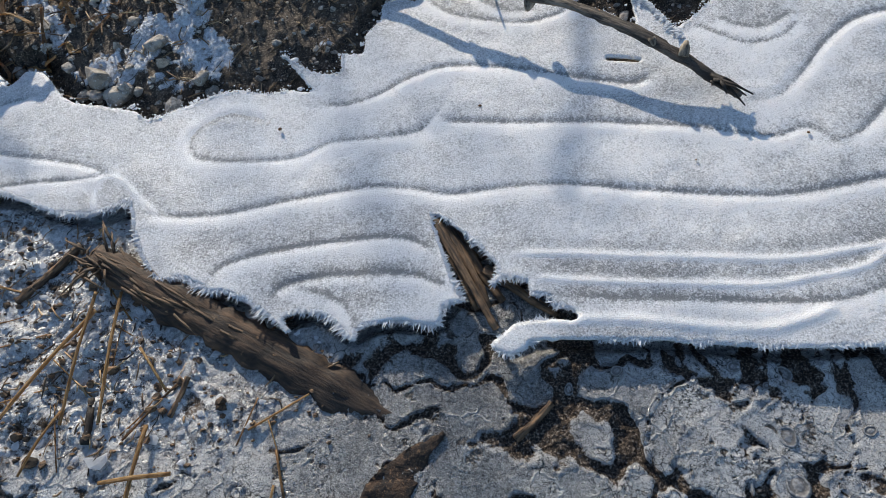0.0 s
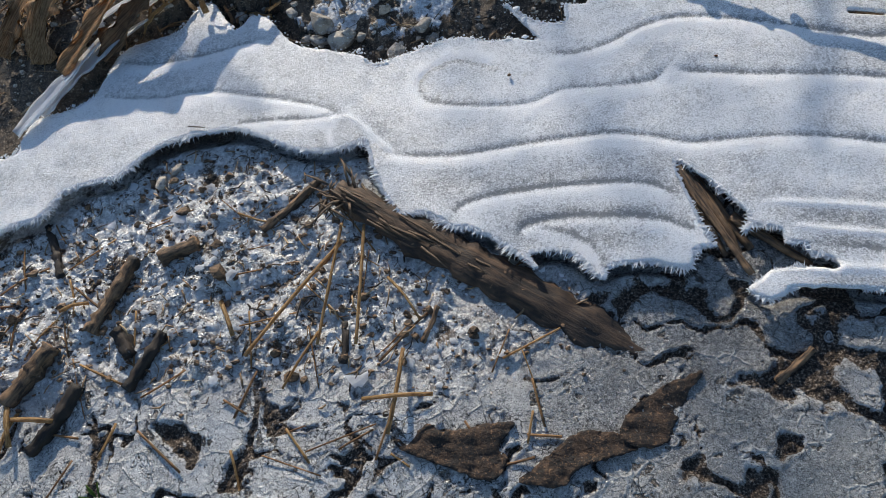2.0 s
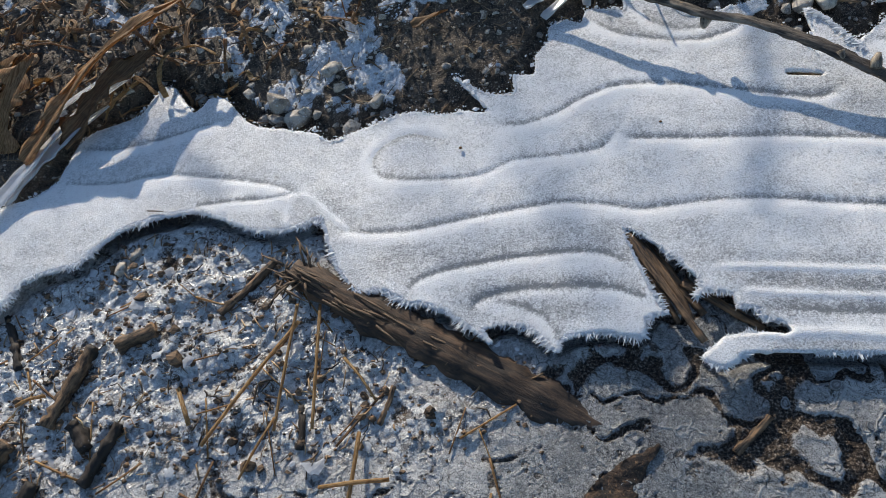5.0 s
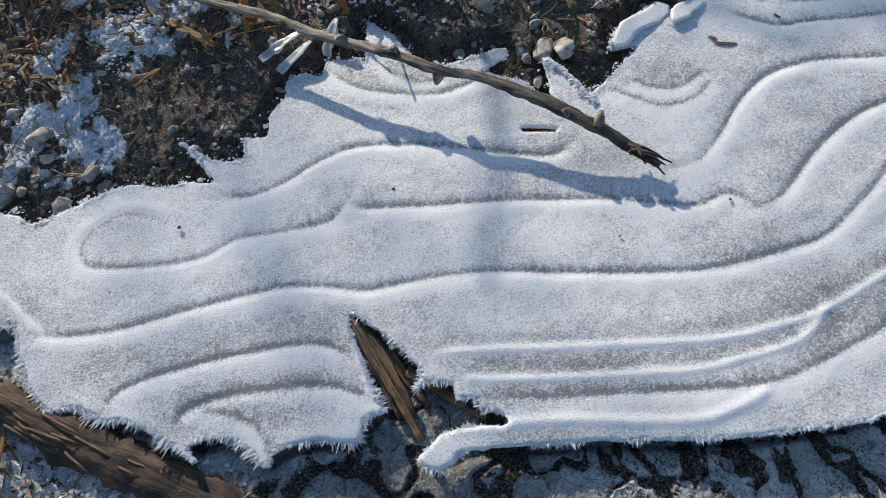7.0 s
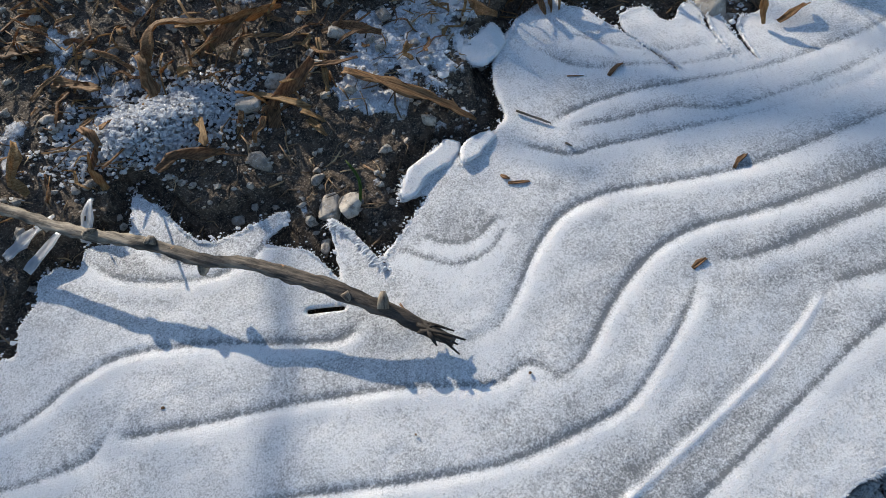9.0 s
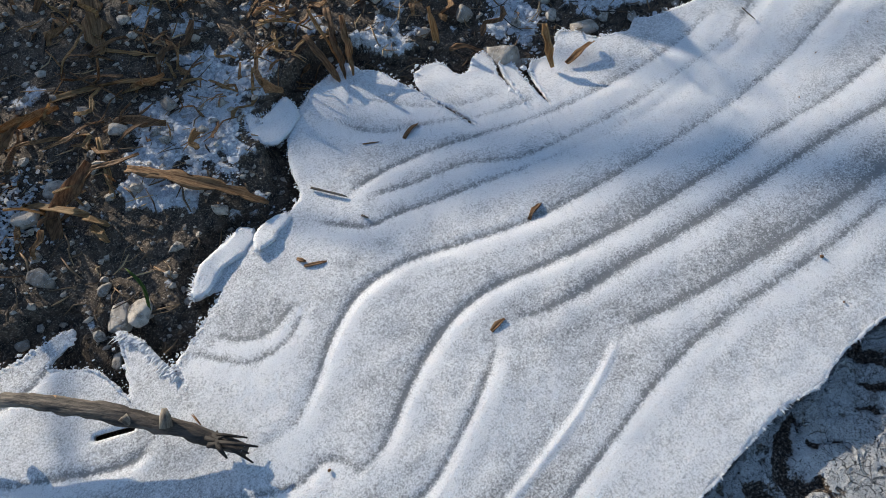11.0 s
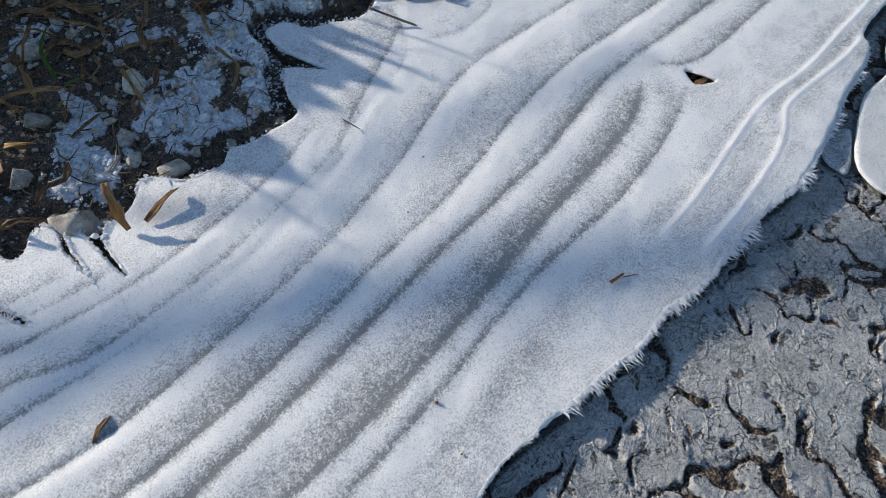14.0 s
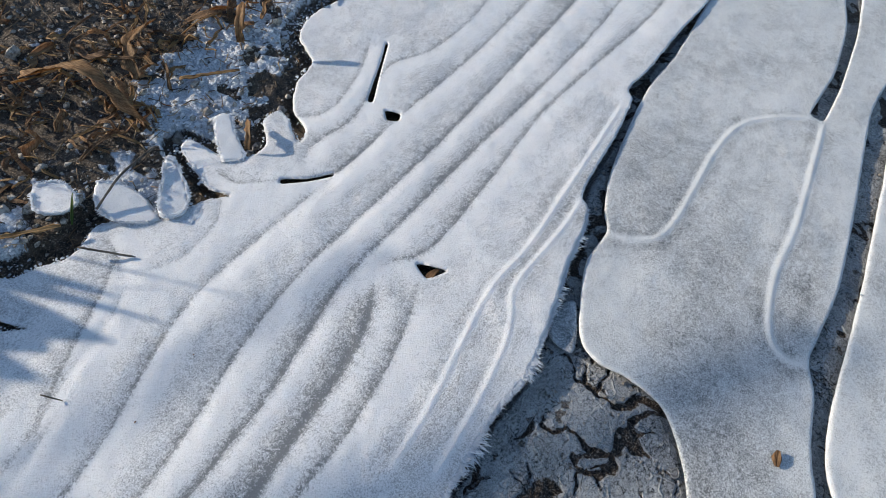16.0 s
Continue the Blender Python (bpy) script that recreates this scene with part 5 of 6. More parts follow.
for n, outline in enumerate(BARK_PIECES):
    thing("bark_piece", slab("bark_piece", outline, float(np.mean([ground_z(x, y) for x, y in outline])) + (0.005 if n == 1 else 0.0035), 0.014, EARTHY, 120 + n, 0.004, 0.006), "dark brown piece of rotten bark frozen into the mud", "bark", "bark in the mud")
LOGS = [((-0.946, 0.3), (-0.897, 0.425), 0.0135, ROTTEN), ((-0.868, 0.21), (-0.822, 0.295), 0.011, WET_WOOD), ((-0.682, 0.458),
    (-0.59, 0.54), 0.008, ROTTEN),
    ((-1.06, 0.195), (-1.002, 0.28), 0.017, ROTTEN), ((-1.0, 0.12), (-0.945, 0.218), 0.012, WET_WOOD), ((-0.848, 0.42),
    (-0.786, 0.44), 0.014, ROTTEN),
    ((-1.08, 0.5), (-1.025, 0.4), 0.008, WET_WOOD), ((0.042, 0.185), (0.095, 0.224), 0.0055, ROTTEN), ((-0.534, 0.295),
    (-0.531, 0.232), 0.0065, WET_WOOD),
    ((-0.9, 0.3), (-0.87, 0.26), 0.012, WET_WOOD), ((-0.395, 0.31), (-0.418, 0.258), 0.0045, ROTTEN)]
for n, ((ax, ay), (bx, by), r, mat) in enumerate(LOGS):
    q = spine(on_ground([(ax, ay), ((ax + bx) / 2 + 0.003, (ay + by) / 2), (bx, by)], r * 0.45), 0.006)
    low = [min(v.z, sum(w.z for w in q) / len(q) + 0.004) for v in q]
    q = [Vector((v.x, v.y, z)) for v, z in zip(q, low)]
    thing("wood_stub", tube("wood_stub", q, [r * (0.85 + 0.25 * noise.noise(Vector((k * 0.5, n, 0)))) for k in range(len(q))], mat, 16, 0.55, 0.85, n * 2.3), "weathered brown stub of wood lying in frozen mud", "wood", "wood stubs in the mud")

# ---- straws and stems ----
STRAWS = [((-0.682, 0.25), (-0.54, 0.422), 0.0032), ((-0.573, 0.262), (-0.543, 0.45), 0.0026), ((-0.513, 0.258), (-0.51, 0.45), 0.0026),
    ((-0.463, 0.132), (-0.443, 0.248), 0.0032),
    ((-0.738, 0.342), (-0.702, 0.28), 0.0034), ((-0.62, 0.2), (-0.57, 0.28), 0.002), ((-0.96, 0.35), (-1.0, 0.335), 0.003), ((-0.5, 0.18),
    (-0.4, 0.182), 0.003), ((-0.47, 0.36), (-0.42, 0.29), 0.002), ((-1.05, 0.17), (-0.97, 0.165), 0.004), ((-1.06, 0.2), (-1.03, 0.13), 0.004),
    ((-1.04, 0.18), (-1.05, 0.12), 0.003)]
for n, ((ax, ay), (bx, by), r) in enumerate(STRAWS):
    za, zb = ground_z(ax, ay) + 0.006, ground_z(bx, by) + 0.012
    mid = ((ax + bx) / 2 + 0.004, (ay + by) / 2, max((za + zb) / 2, ground_z((ax + bx) / 2, (ay + by) / 2)) + 0.01)
    q = spine([(ax, ay, za), mid, (bx, by, zb)], 0.015)
    thing("straw", tube("straw", q, [r * 1.0] * len(q), STRAW, 7, 0.3, 0.7, n), "thin dry golden straw lying on icy mud", "straw", "straws on the mud")
rnd = random.Random(21)
for n in range(70):
    x, y = rnd.uniform(-1.15, -0.2), rnd.uniform(0.06, 0.5)
    ang, l = rnd.uniform(0, 3.14), rnd.uniform(0.015, 0.055)
    if under_ice(x, y):
        continue
    pts = on_ground([(x - l * math.cos(ang), y - l * math.sin(ang)), (x, y), (x + l * math.cos(ang), y + l * math.sin(ang))], 0.003)
    q = spine(pts, 0.015)
    mat = rnd.choice((STRAW, DRY_LEAF, DARK_LEAF))
    thing("straw", tube("straw", q, [rnd.uniform(0.0009, 0.002)] * len(q), mat, 5, 0.2, 0.7, n), "short broken bit of straw in icy mud", "straw", "straws on the mud")

# ---- bubbles frozen into the skin of the mud ----
def bubble(seed):
    """A low icy dome with a raised rim, of radius one."""
    gen = random.Random(seed)
    bm = bmesh.new()
    rings = [(0.0, 0.1), (0.45, 0.08), (0.75, -0.02), (0.86, 0.06), (1.0, 0.11), (1.13, 0.06), (1.25, -0.12)]
    sides, a0 = 18, gen.uniform(0, 9)
    rows = []
    for r, h in rings[1:]:
        row = []
        for k in range(sides):
            a = 2 * math.pi * k / sides
            push = 1 + 0.22 * noise.noise(Vector((math.cos(a), math.sin(a), a0))) + 0.04 * gen.uniform(-1, 1)
            row.append(bm.verts.new((r * push * math.cos(a), 0.8 * r * push * math.sin(a), h * (1 + 0.5 * noise.noise(Vector((3 * math.cos(a), 3 * math.sin(a), a0)))))))
        rows.append(row)
    top = bm.verts.new((0, 0, rings[0][1]))
    for k in range(sides):
        m = (k + 1) % sides
        bm.faces.new((top, rows[0][k], rows[0][m]))
        for low, high in zip(rows, rows[1:]):
            bm.faces.new((low[k], high[k], high[m], low[m]))
    me = bpy.data.meshes.new("ice_bubble")
    bm.to_mesh(me)
    bm.free()
    me.materials.append(BUBBLE)
    me.polygons.foreach_set("use_smooth", [True] * len(me.polygons))
    return me


bubbles = [bubble(n) for n in range(8)]
rnd = random.Random(91)
BUBBLES = [(0.12, 0.24, 0.007), (0.33, 0.245, 0.008), (0.37, 0.155, 0.012), (0.365, 0.1, 0.014), (0.39, 0.23, 0.01)]
while len(BUBBLES) < 70:
    x, y = rnd.uniform(-0.35, 2.2), rnd.uniform(-0.1, 0.42)
    if under_ice(x, y) or chunky[int(np.searchsorted(GY, y)), int(np.searchsorted(GX, x))] > 0.5 or plates[int(np.searchsorted(GY, y)), int(np.searchsorted(GX, x))] > 0.2:
        continue
    BUBBLES.append((x, y, min(0.003 + rnd.expovariate(400), 0.01)))
for n, (x, y, r) in enumerate(BUBBLES):
    b = tagged(new("ice_bubble", bubbles[n % 8]), "round bubble with a pale rim frozen into muddy ice", "ice bubble", "bubbles in the muddy ice")
    b.matrix_basis = pose(x, y, ground_z(x, y) + 0.0005, rnd.gauss(0, 5), rnd.gauss(0, 5), rnd.uniform(0, 360)) @ Matrix.Scale(r, 4)

# ---- pebbles on the bank ----
pebbles = [stone_mesh("pebble", 200 + n, BALL3) for n in range(5)]
small_pebbles = [stone_mesh("pebble", 230 + n, BALL2) for n in range(7)]
STONES = [(-0.604, 0.865, 0.019), (-0.567, 0.827, 0.021), (-0.416, 0.832, 0.013), (-0.499, 0.918, 0.016), (-0.617, 0.838, 0.012),
    (-0.53, 0.829, 0.009), (-0.19, 0.8, 0.022),
    (0.272, 1.119, 0.02), (0.319, 1.147, 0.014), (0.262, 1.017, 0.014), (0.202, 0.94, 0.01), (0.317, 0.852, 0.01), (0.337, 0.912, 0.02),
    (0.37, 0.9, 0.018), (0.337, 0.958, 0.008),
    (1.076, 1.052, 0.026), (1.133, 1.246, 0.015), (0.937, 1.273, 0.017), (1.214, 1.135, 0.012), (1.204, 1.095, 0.011), (1.061, 1.171, 0.016),
    (0.966, 1.438, 0.018), (1.236, 1.04, 0.02),
    (1.762, 1.06, 0.018), (1.42, 1.47, 0.024), (1.36, 1.44, 0.014), (0.53, 1.215, 0.013), (0.56, 1.43, 0.018), (-0.875, 0.563, 0.011),
    (-0.85, 0.585, 0.009), (2.0, 1.16, 0.012),
    (0.44, 1.2, 0.012), (-0.7, 0.87, 0.01), (-0.64, 0.84, 0.008), (1.29, 1.22, 0.02), (1.2, 1.36, 0.02)]
rnd = random.Random(31)
for n, (x, y, r) in enumerate(STONES):
    s = thing("pebble", pebbles[n % 5], "rounded pale grey pebble on dark frosty soil", "stone", "pebbles on the bank")
    s.matrix_basis = pose(x, y, ground_z(x, y) - 0.1 * r, rnd.uniform(-15, 15), rnd.uniform(-15, 15), rnd.uniform(0, 360)) @ Matrix.Scale(1.25 * r, 4)
made = 0
while made < 230:
    x, y = rnd.uniform(-1.2, 2.4), rnd.uniform(0.76, 1.7)
    if under_ice(x, y) or y < np.interp(x, mid_x, [0.6, 0.72, 0.79, 0.9, 0.86, 1.05, 1.0, 1.05, 1.15, 1.2]):
        continue
    r = min(0.004 + rnd.expovariate(250), 0.014)
    s = thing("pebble", small_pebbles[made % 7], "small pebble in the dark soil of the bank", "stone", "pebbles on the bank")
    s.matrix_basis = pose(x, y, ground_z(x, y) - 0.2 * r, 0, 0, rnd.uniform(0, 360)) @ Matrix.Scale(r, 4)
    made += 1


def scatter(name, count, spot, size, shape, material, seed, flat=(0.5, 1.0)):
    """Many tiny lumps joined into one mesh."""
    v, f = shape
    f = np.array(f)
    gen = np.random.default_rng(seed)
    allv, allf = [], []
    for _ in range(count):
        got = spot(gen)
        if got is None:
            continue
        x, y, z = got
        s = size(gen)
        turn = np.linalg.qr(gen.normal(size=(3, 3)))[0]
        w = v * (1 + 0.28 * gen.normal(size=(len(v), 1))) @ turn * np.array([1, gen.uniform(0.6, 1), gen.uniform(*flat)]) * s
        allf.append(f + len(v) * len(allv))
        allv.append(w + (x, y, z + 0.3 * s))
    return mesh_from(name, np.vstack(allv).tolist(), np.vstack(allf).tolist(), material, False)


def bank_spot(gen):
    x, y = gen.uniform(-1.4, 2.7), gen.uniform(0.74, 1.75)
    j, i = int(np.searchsorted(GY, y)), int(np.searchsorted(GX, x))
    return None if covered[j, i] > 0.25 or bank[j, i] < 0.5 or y < bank_line[j, i] - 0.06 else (x, y, Z[j, i])


def frost_spot(gen):
    for _ in range(30):
        got = bank_spot(gen)
        if got and frost[int(np.searchsorted(GY, got[1])), int(np.searchsorted(GX, got[0]))] > 0.6 + 0.25 * gen.random():
            return got
    return None


def mud_spot(gen):
    x, y = gen.uniform(-1.2, -0.05), gen.uniform(0.12, 0.64)
    j, i = int(np.searchsorted(GY, y)), int(np.searchsorted(GX, x))
    return None if covered[j, i] > 0.15 or chunky[j, i] < gen.random() or bank[j, i] > 0.3 else (x, y, Z[j, i])


def gap_spot(gen):
    x, y = gen.uniform(1.9, 3.4), gen.uniform(-0.25, 0.42)
    j, i = int(np.searchsorted(GY, y)), int(np.searchsorted(GX, x))
    return None if covered[j, i] > 0.3 or plates[j, i] > 0.4 else (x, y, Z[j, i])


GRIT = stone_material("soil_grit", 1.0)
tagged(new("grit", scatter("grit", 9500, bank_spot, lambda g: 0.0012 + g.exponential(0.0021), BALL1, GRIT, 301)), "dark crumbs of soil and grit", "grit", "", "stuff")
tagged(new("hoar_frost", scatter("hoar_frost", 8500, frost_spot, lambda g: 0.001 + g.exponential(0.0011), BALL1, NEEDLES, 302,
    (0.3, 0.7))), "loose white hoar frost on the soil", "frost", "", "stuff")
tagged(new("ice_chips", scatter("ice_chips", 2400, mud_spot, lambda g: 0.0012 + g.exponential(0.0018), BALL1, CLEAR_ICE, 303,
    (0.08, 0.3))), "glassy chips of ice over frozen mud", "ice", "", "stuff")
tagged(new("mud_crumbs", scatter("mud_crumbs", 2200, mud_spot, lambda g: 0.0012 + g.exponential(0.0018), BALL1, ROTTEN, 304)), "brown frozen crumbs of mud", "mud", "", "stuff")
tagged(new("grit", scatter("grit", 2600, gap_spot, lambda g: 0.0006 + g.exponential(0.0009), BALL1, GRIT, 305,
    (0.4, 0.9))), "brown and grey grit in the muddy gaps", "grit", "", "stuff")


EDGE = curve(FAR_EDGE, 0.004)


def edge_spot(gen):
    x, y = EDGE[gen.integers(len(EDGE))] + gen.normal(size=2) * (0.005, 0.005)
    crowd = value_noise(np.array([x * 14]), np.array([y * 14]), 8)[0]
    return (x, y + 0.004, -0.006 + 0.004 * gen.random()) if crowd > 0.4 else None


tagged(new("frost_crumbs", scatter("frost_crumbs", 2600, edge_spot, lambda g: 0.0007 + g.exponential(0.0008), BALL1, NEEDLES, 307,
    (0.4, 0.9))), "white frost crumbs along the edge of the ice", "frost", "", "stuff")


def lump_spot(gen):
    x, y = 0.12 + gen.normal() * 0.075, 1.14 + gen.normal() * 0.034
    return (x, y, ground_z(x, y) + 0.034 * gen.random() * math.exp(-(((x - 0.12) / 0.09) ** 2) - ((y - 1.13) / 0.05) ** 2))


tagged(new("ice_granules", scatter("ice_granules", 5200, lump_spot, lambda g: g.uniform(0.0012, 0.0042), BALL1, CLEAR_ICE, 306,
    (0.6, 1.0))), "glittering heap of clear ice granules on soil", "ice", "", "stuff")

# ---- dry leaves and strips on the bank ----
LEAVES = [
    ([(0.13, 1.25, 0.03), (0.17, 1.29, 0.075), (0.27, 1.26, 0.07), (0.37, 1.29, 0.04)], 0.03, DRY_LEAF, 1.6), ([(-0.02, 1.27, 0.03),
    (0.055, 1.222, 0.045)], 0.026, DRY_LEAF, 0.4),
    ([(0.028, 1.05, 0.0), (0.022, 1.075, 0.04), (0.03, 1.09, 0.06)], 0.02, STRAW, 0.8), ([(0.352, 1.06, 0.02),
    (0.37, 1.01, 0.03)], 0.018, STRAW, 0.6),
    ([(0.41, 1.2, 0.04), (0.395, 1.09, 0.02)], 0.014, STRAW, 0.5), ([(0.43, 1.125, 0.03), (0.52, 1.045, 0.03),
    (0.6, 0.965, 0.012)], 0.022, DRY_LEAF, 0.3),
    ([(0.36, 1.31, 0.035), (0.46, 1.29, 0.045), (0.55, 1.258, 0.03)], 0.02, STRAW, 0.4), ([(0.346, 1.08, 0.02),
    (0.375, 1.045, 0.02)], 0.02, STRAW, 0.5),
    ([(0.835, 1.25, 0.06), (0.82, 1.19, 0.045), (0.81, 1.14, 0.0)], 0.011, DARK_LEAF, 0.5), ([(0.8, 1.24, 0.08), (0.81, 1.19, 0.04),
    (0.815, 1.15, 0.0)], 0.01, STRAW, 0.6),
    ([(0.85, 1.22, 0.06), (0.835, 1.17, 0.03), (0.825, 1.14, 0.0)], 0.012, DRY_LEAF, 0.9), ([(0.78, 1.22, 0.05), (0.79, 1.17, 0.03),
    (0.8, 1.14, 0.0)], 0.012, DARK_LEAF, 0.2),
    ([(0.98, 1.13, 0.01), (0.99, 1.165, 0.05)], 0.01, STRAW, 0.2), ([(1.14, 1.03, 0.05), (1.13, 1.005, 0.035),
    (1.125, 0.975, 0.005)], 0.02, STRAW, 0.3),
    ([(1.15, 0.97, 0.006), (1.2, 0.978, 0.016), (1.215, 0.985, 0.008)], 0.014, DRY_LEAF, 0.8), ([(0.476, 1.356, 0.03),
    (0.545, 1.312, 0.03)], 0.014, STRAW, 0.2),
    ([(0.5, 1.56, 0.06), (0.48, 1.45, 0.07), (0.465, 1.35, 0.03)], 0.03, DRY_LEAF, 0.6), ([(0.985, 1.33, 0.03), (1.035, 1.385, 0.07),
    (1.1, 1.42, 0.08)], 0.055, DRY_LEAF, 0.5),
    ([(1.17, 1.31, 0.06), (1.155, 1.27, 0.02)], 0.013, STRAW, 0.2), ([(0.992, 1.17, 0.05), (0.988, 1.13, 0.0)], 0.011, STRAW, 0.1),
    ([(1.075, 1.21, 0.03), (1.11, 1.185, 0.03)], 0.022, STRAW, 1.2),
    ([(1.28, 1.21, 0.05), (1.275, 1.16, 0.01)], 0.012, STRAW, 0.2), ([(1.42, 1.16, 0.04), (1.43, 1.12, 0.02), (1.4, 1.1, 0.0)], 0.01, STRAW, 0.9),
    ([(1.9, 1.46, 0.06), (1.97, 1.36, 0.085), (1.96, 1.26, 0.06), (1.965, 1.19, 0.03)], 0.032, DRY_LEAF, 0.7), ([(2.1, 1.245, 0.03),
    (2.198, 1.166, 0.03)], 0.017, STRAW, 0.1),
    ([(1.62, 1.2, 0.02), (1.705, 1.134, 0.02)], 0.018, STRAW, 0.1), ([(2.04, 1.01, 0.01), (2.06, 1.02, 0.03),
    (2.1, 1.06, 0.02)], 0.014, DRY_LEAF, 0.8),
    ([(2.28, 1.24, 0.02), (2.3, 1.25, 0.06), (2.33, 1.26, 0.09)], 0.026, DRY_LEAF, 0.4), ([(2.04, 1.3, 0.04), (2.1, 1.38, 0.06),
    (2.2, 1.41, 0.05)], 0.03, DRY_LEAF, 0.5),
    ([(-1.1, 0.8, 0.02), (-1.0, 0.92, 0.06), (-0.9, 1.02, 0.08), (-0.78, 1.12, 0.07)], 0.05, DRY_LEAF, 0.5), ([(-1.02, 0.82, 0.02),
    (-0.93, 0.93, 0.055), (-0.85, 1.0, 0.05)], 0.045, DARK_LEAF, -0.4),
    ([(-0.835, 0.915, 0.01), (-0.84, 0.95, 0.035), (-0.82, 0.985, 0.05), (-0.76, 0.99, 0.055), (-0.72, 0.97, 0.04)], 0.022, STRAW, 0.9),
    ([(-0.69, 1.15, 0.02), (-0.685, 1.05, 0.07)], 0.01, STRAW, 0.2), ([(-0.28, 1.1, 0.02), (-0.2, 1.02, 0.03)], 0.026, STRAW, 0.3),
    ([(-0.34, 0.97, 0.03), (-0.27, 0.99, 0.035)], 0.022, DRY_LEAF, 0.8), ([(-1.24, 0.86, 0.0), (-1.2, 0.95, 0.05),
    (-1.15, 1.05, 0.06)], 0.06, DRY_LEAF, 0.2),
    ([(-1.16, 0.84, 0.0), (-1.15, 0.93, 0.05), (-1.1, 1.03, 0.07)], 0.05, DRY_LEAF, -0.3), ([(-0.1, 1.36, 0.02),
    (-0.02, 1.33, 0.03)], 0.03, DARK_LEAF, 0.4),
]
for n, (pts, width, mat, twist) in enumerate(LEAVES):
    pts = [(x, y, max(z, ground_z(x, y) + 0.004)) for x, y, z in pts]
    thing("dry_leaf", blade("dry_leaf", pts, width * (0.6 if mat == STRAW else 0.95), mat, 0.4, twist, 1.3, 400 + n,
    (0.8, 0.6) if mat == STRAW else (0.7, 0.3)), "dry curled brown leaf strip on the frosty bank", "leaf", "dry leaves on the bank")
for n, (pts, w) in enumerate((([(-1.17, 0.68, 0.006), (-1.08, 0.79, 0.022), (-1.0, 0.89, 0.03), (-0.9, 0.97, 0.03)], 0.035), ([(-1.13, 0.72, 0.004),
    (-1.04, 0.82, 0.02), (-0.94, 0.9, 0.028)], 0.028),
        ([(-1.12, 0.83, 0.01), (-1.03, 0.92, 0.03), (-0.93, 0.99, 0.035)], 0.02), ([(-0.1, 0.955, 0.01), (-0.04, 1.0, 0.02)], 0.02),
    ([(-0.13, 0.99, 0.01), (-0.05, 1.03, 0.02)], 0.022), ([(-0.02, 0.98, 0.0), (0.01, 1.03, 0.03)], 0.02))):
    pts = [(x, y, max(z, ground_z(x, y) + 0.006)) for x, y, z in pts]
    thing("iced_leaf", blade("iced_leaf", pts, w, CLEAR_ICE, 0.25, 0.5, 0.9, 440 + n,
    (0.7, 0.4), 0.002), "long leaf glazed with glassy ice beside the sheet", "leaf", "iced leaves")
rnd = random.Random(41)
scraps = []
for n in range(18):
    l = rnd.uniform(0.01, 0.05)
    bend = rnd.uniform(-0.012, 0.012)
    pts = [(-l, rnd.uniform(-0.008, 0.008), 0.002), (-0.3 * l, bend, rnd.uniform(0.0, 0.008)), (0.35 * l, -bend * 0.6, rnd.uniform(0.002, 0.012)),
    (l, rnd.uniform(-0.01, 0.01), 0.003)]
    scraps.append(blade("leaf_scrap", pts, rnd.choice((0.003, 0.004, 0.006, 0.008, 0.01, 0.013)),
    (DRY_LEAF, DARK_LEAF, STRAW, DARK_LEAF, DARK_LEAF)[n % 5], 0.35, rnd.uniform(-0.8, 0.8), 1.3, 450 + n, (0.8, 0.7)))
made = 0
while made < 290:
    x, y = rnd.uniform(-1.4, 2.7), rnd.uniform(0.9, 1.9)
    lim = np.interp(x, mid_x, [0.7, 0.8, 0.95, 1.05, 1.08, 1.2, 1.22, 1.24, 1.4, 1.4])
    if y < lim - 0.04 and rnd.random() < 0.93 or y < lim - 0.12 or (-0.7 < x < 0 and y < 1.12 and rnd.random() < 0.75):
        continue
    me = scraps[made % 18]
    s = thing("leaf_scrap", me, "brown scrap of dead leaf in bank litter", "leaf", "leaf litter on the bank")
    s.matrix_basis = pose(x, y, ground_z(x, y) + 0.003 + rnd.uniform(0, 0.012), rnd.gauss(0, 16), rnd.gauss(0, 16), rnd.uniform(0, 360)) @ Matrix.Scale(rnd.uniform(0.7, 1.7), 4) @ FRAMES[me.name]
    made += 1


def litter(count, seed, mats):
    """Fine chopped leaf litter, joined into one mesh."""
    gen = np.random.default_rng(seed)
    allv, allf, size = [], [], 0
    shapes = []
    for me in mats:
        v = np.array([p.co[:] for p in me.vertices])
        shapes.append((v, [list(p.vertices) for p in me.polygons]))
    while count:
        x, y = gen.uniform(-1.4, 2.7), gen.uniform(0.9, 1.9)
        lim = np.interp(x, mid_x, [0.7, 0.8, 0.97, 1.08, 1.1, 1.22, 1.24, 1.22, 1.4, 1.4])
        dense = 1.0 if x > 1.3 else 0.8
        if y < lim or gen.random() > dense:
            continue
        v, f = shapes[gen.integers(len(shapes))]
        turn = np.array(Euler((gen.normal() * 0.35, gen.normal() * 0.35, gen.uniform(0, 6.28))).to_matrix())
        w = v @ turn.T * gen.uniform(0.5, 1.2) + (x, y, ground_z(x, y) + gen.uniform(0.001, 0.01))
        allf += [[k + size for k in q] for q in f]
        size += len(v)
        allv.append(w)
        count -= 1
    return np.vstack(allv).tolist(), allf


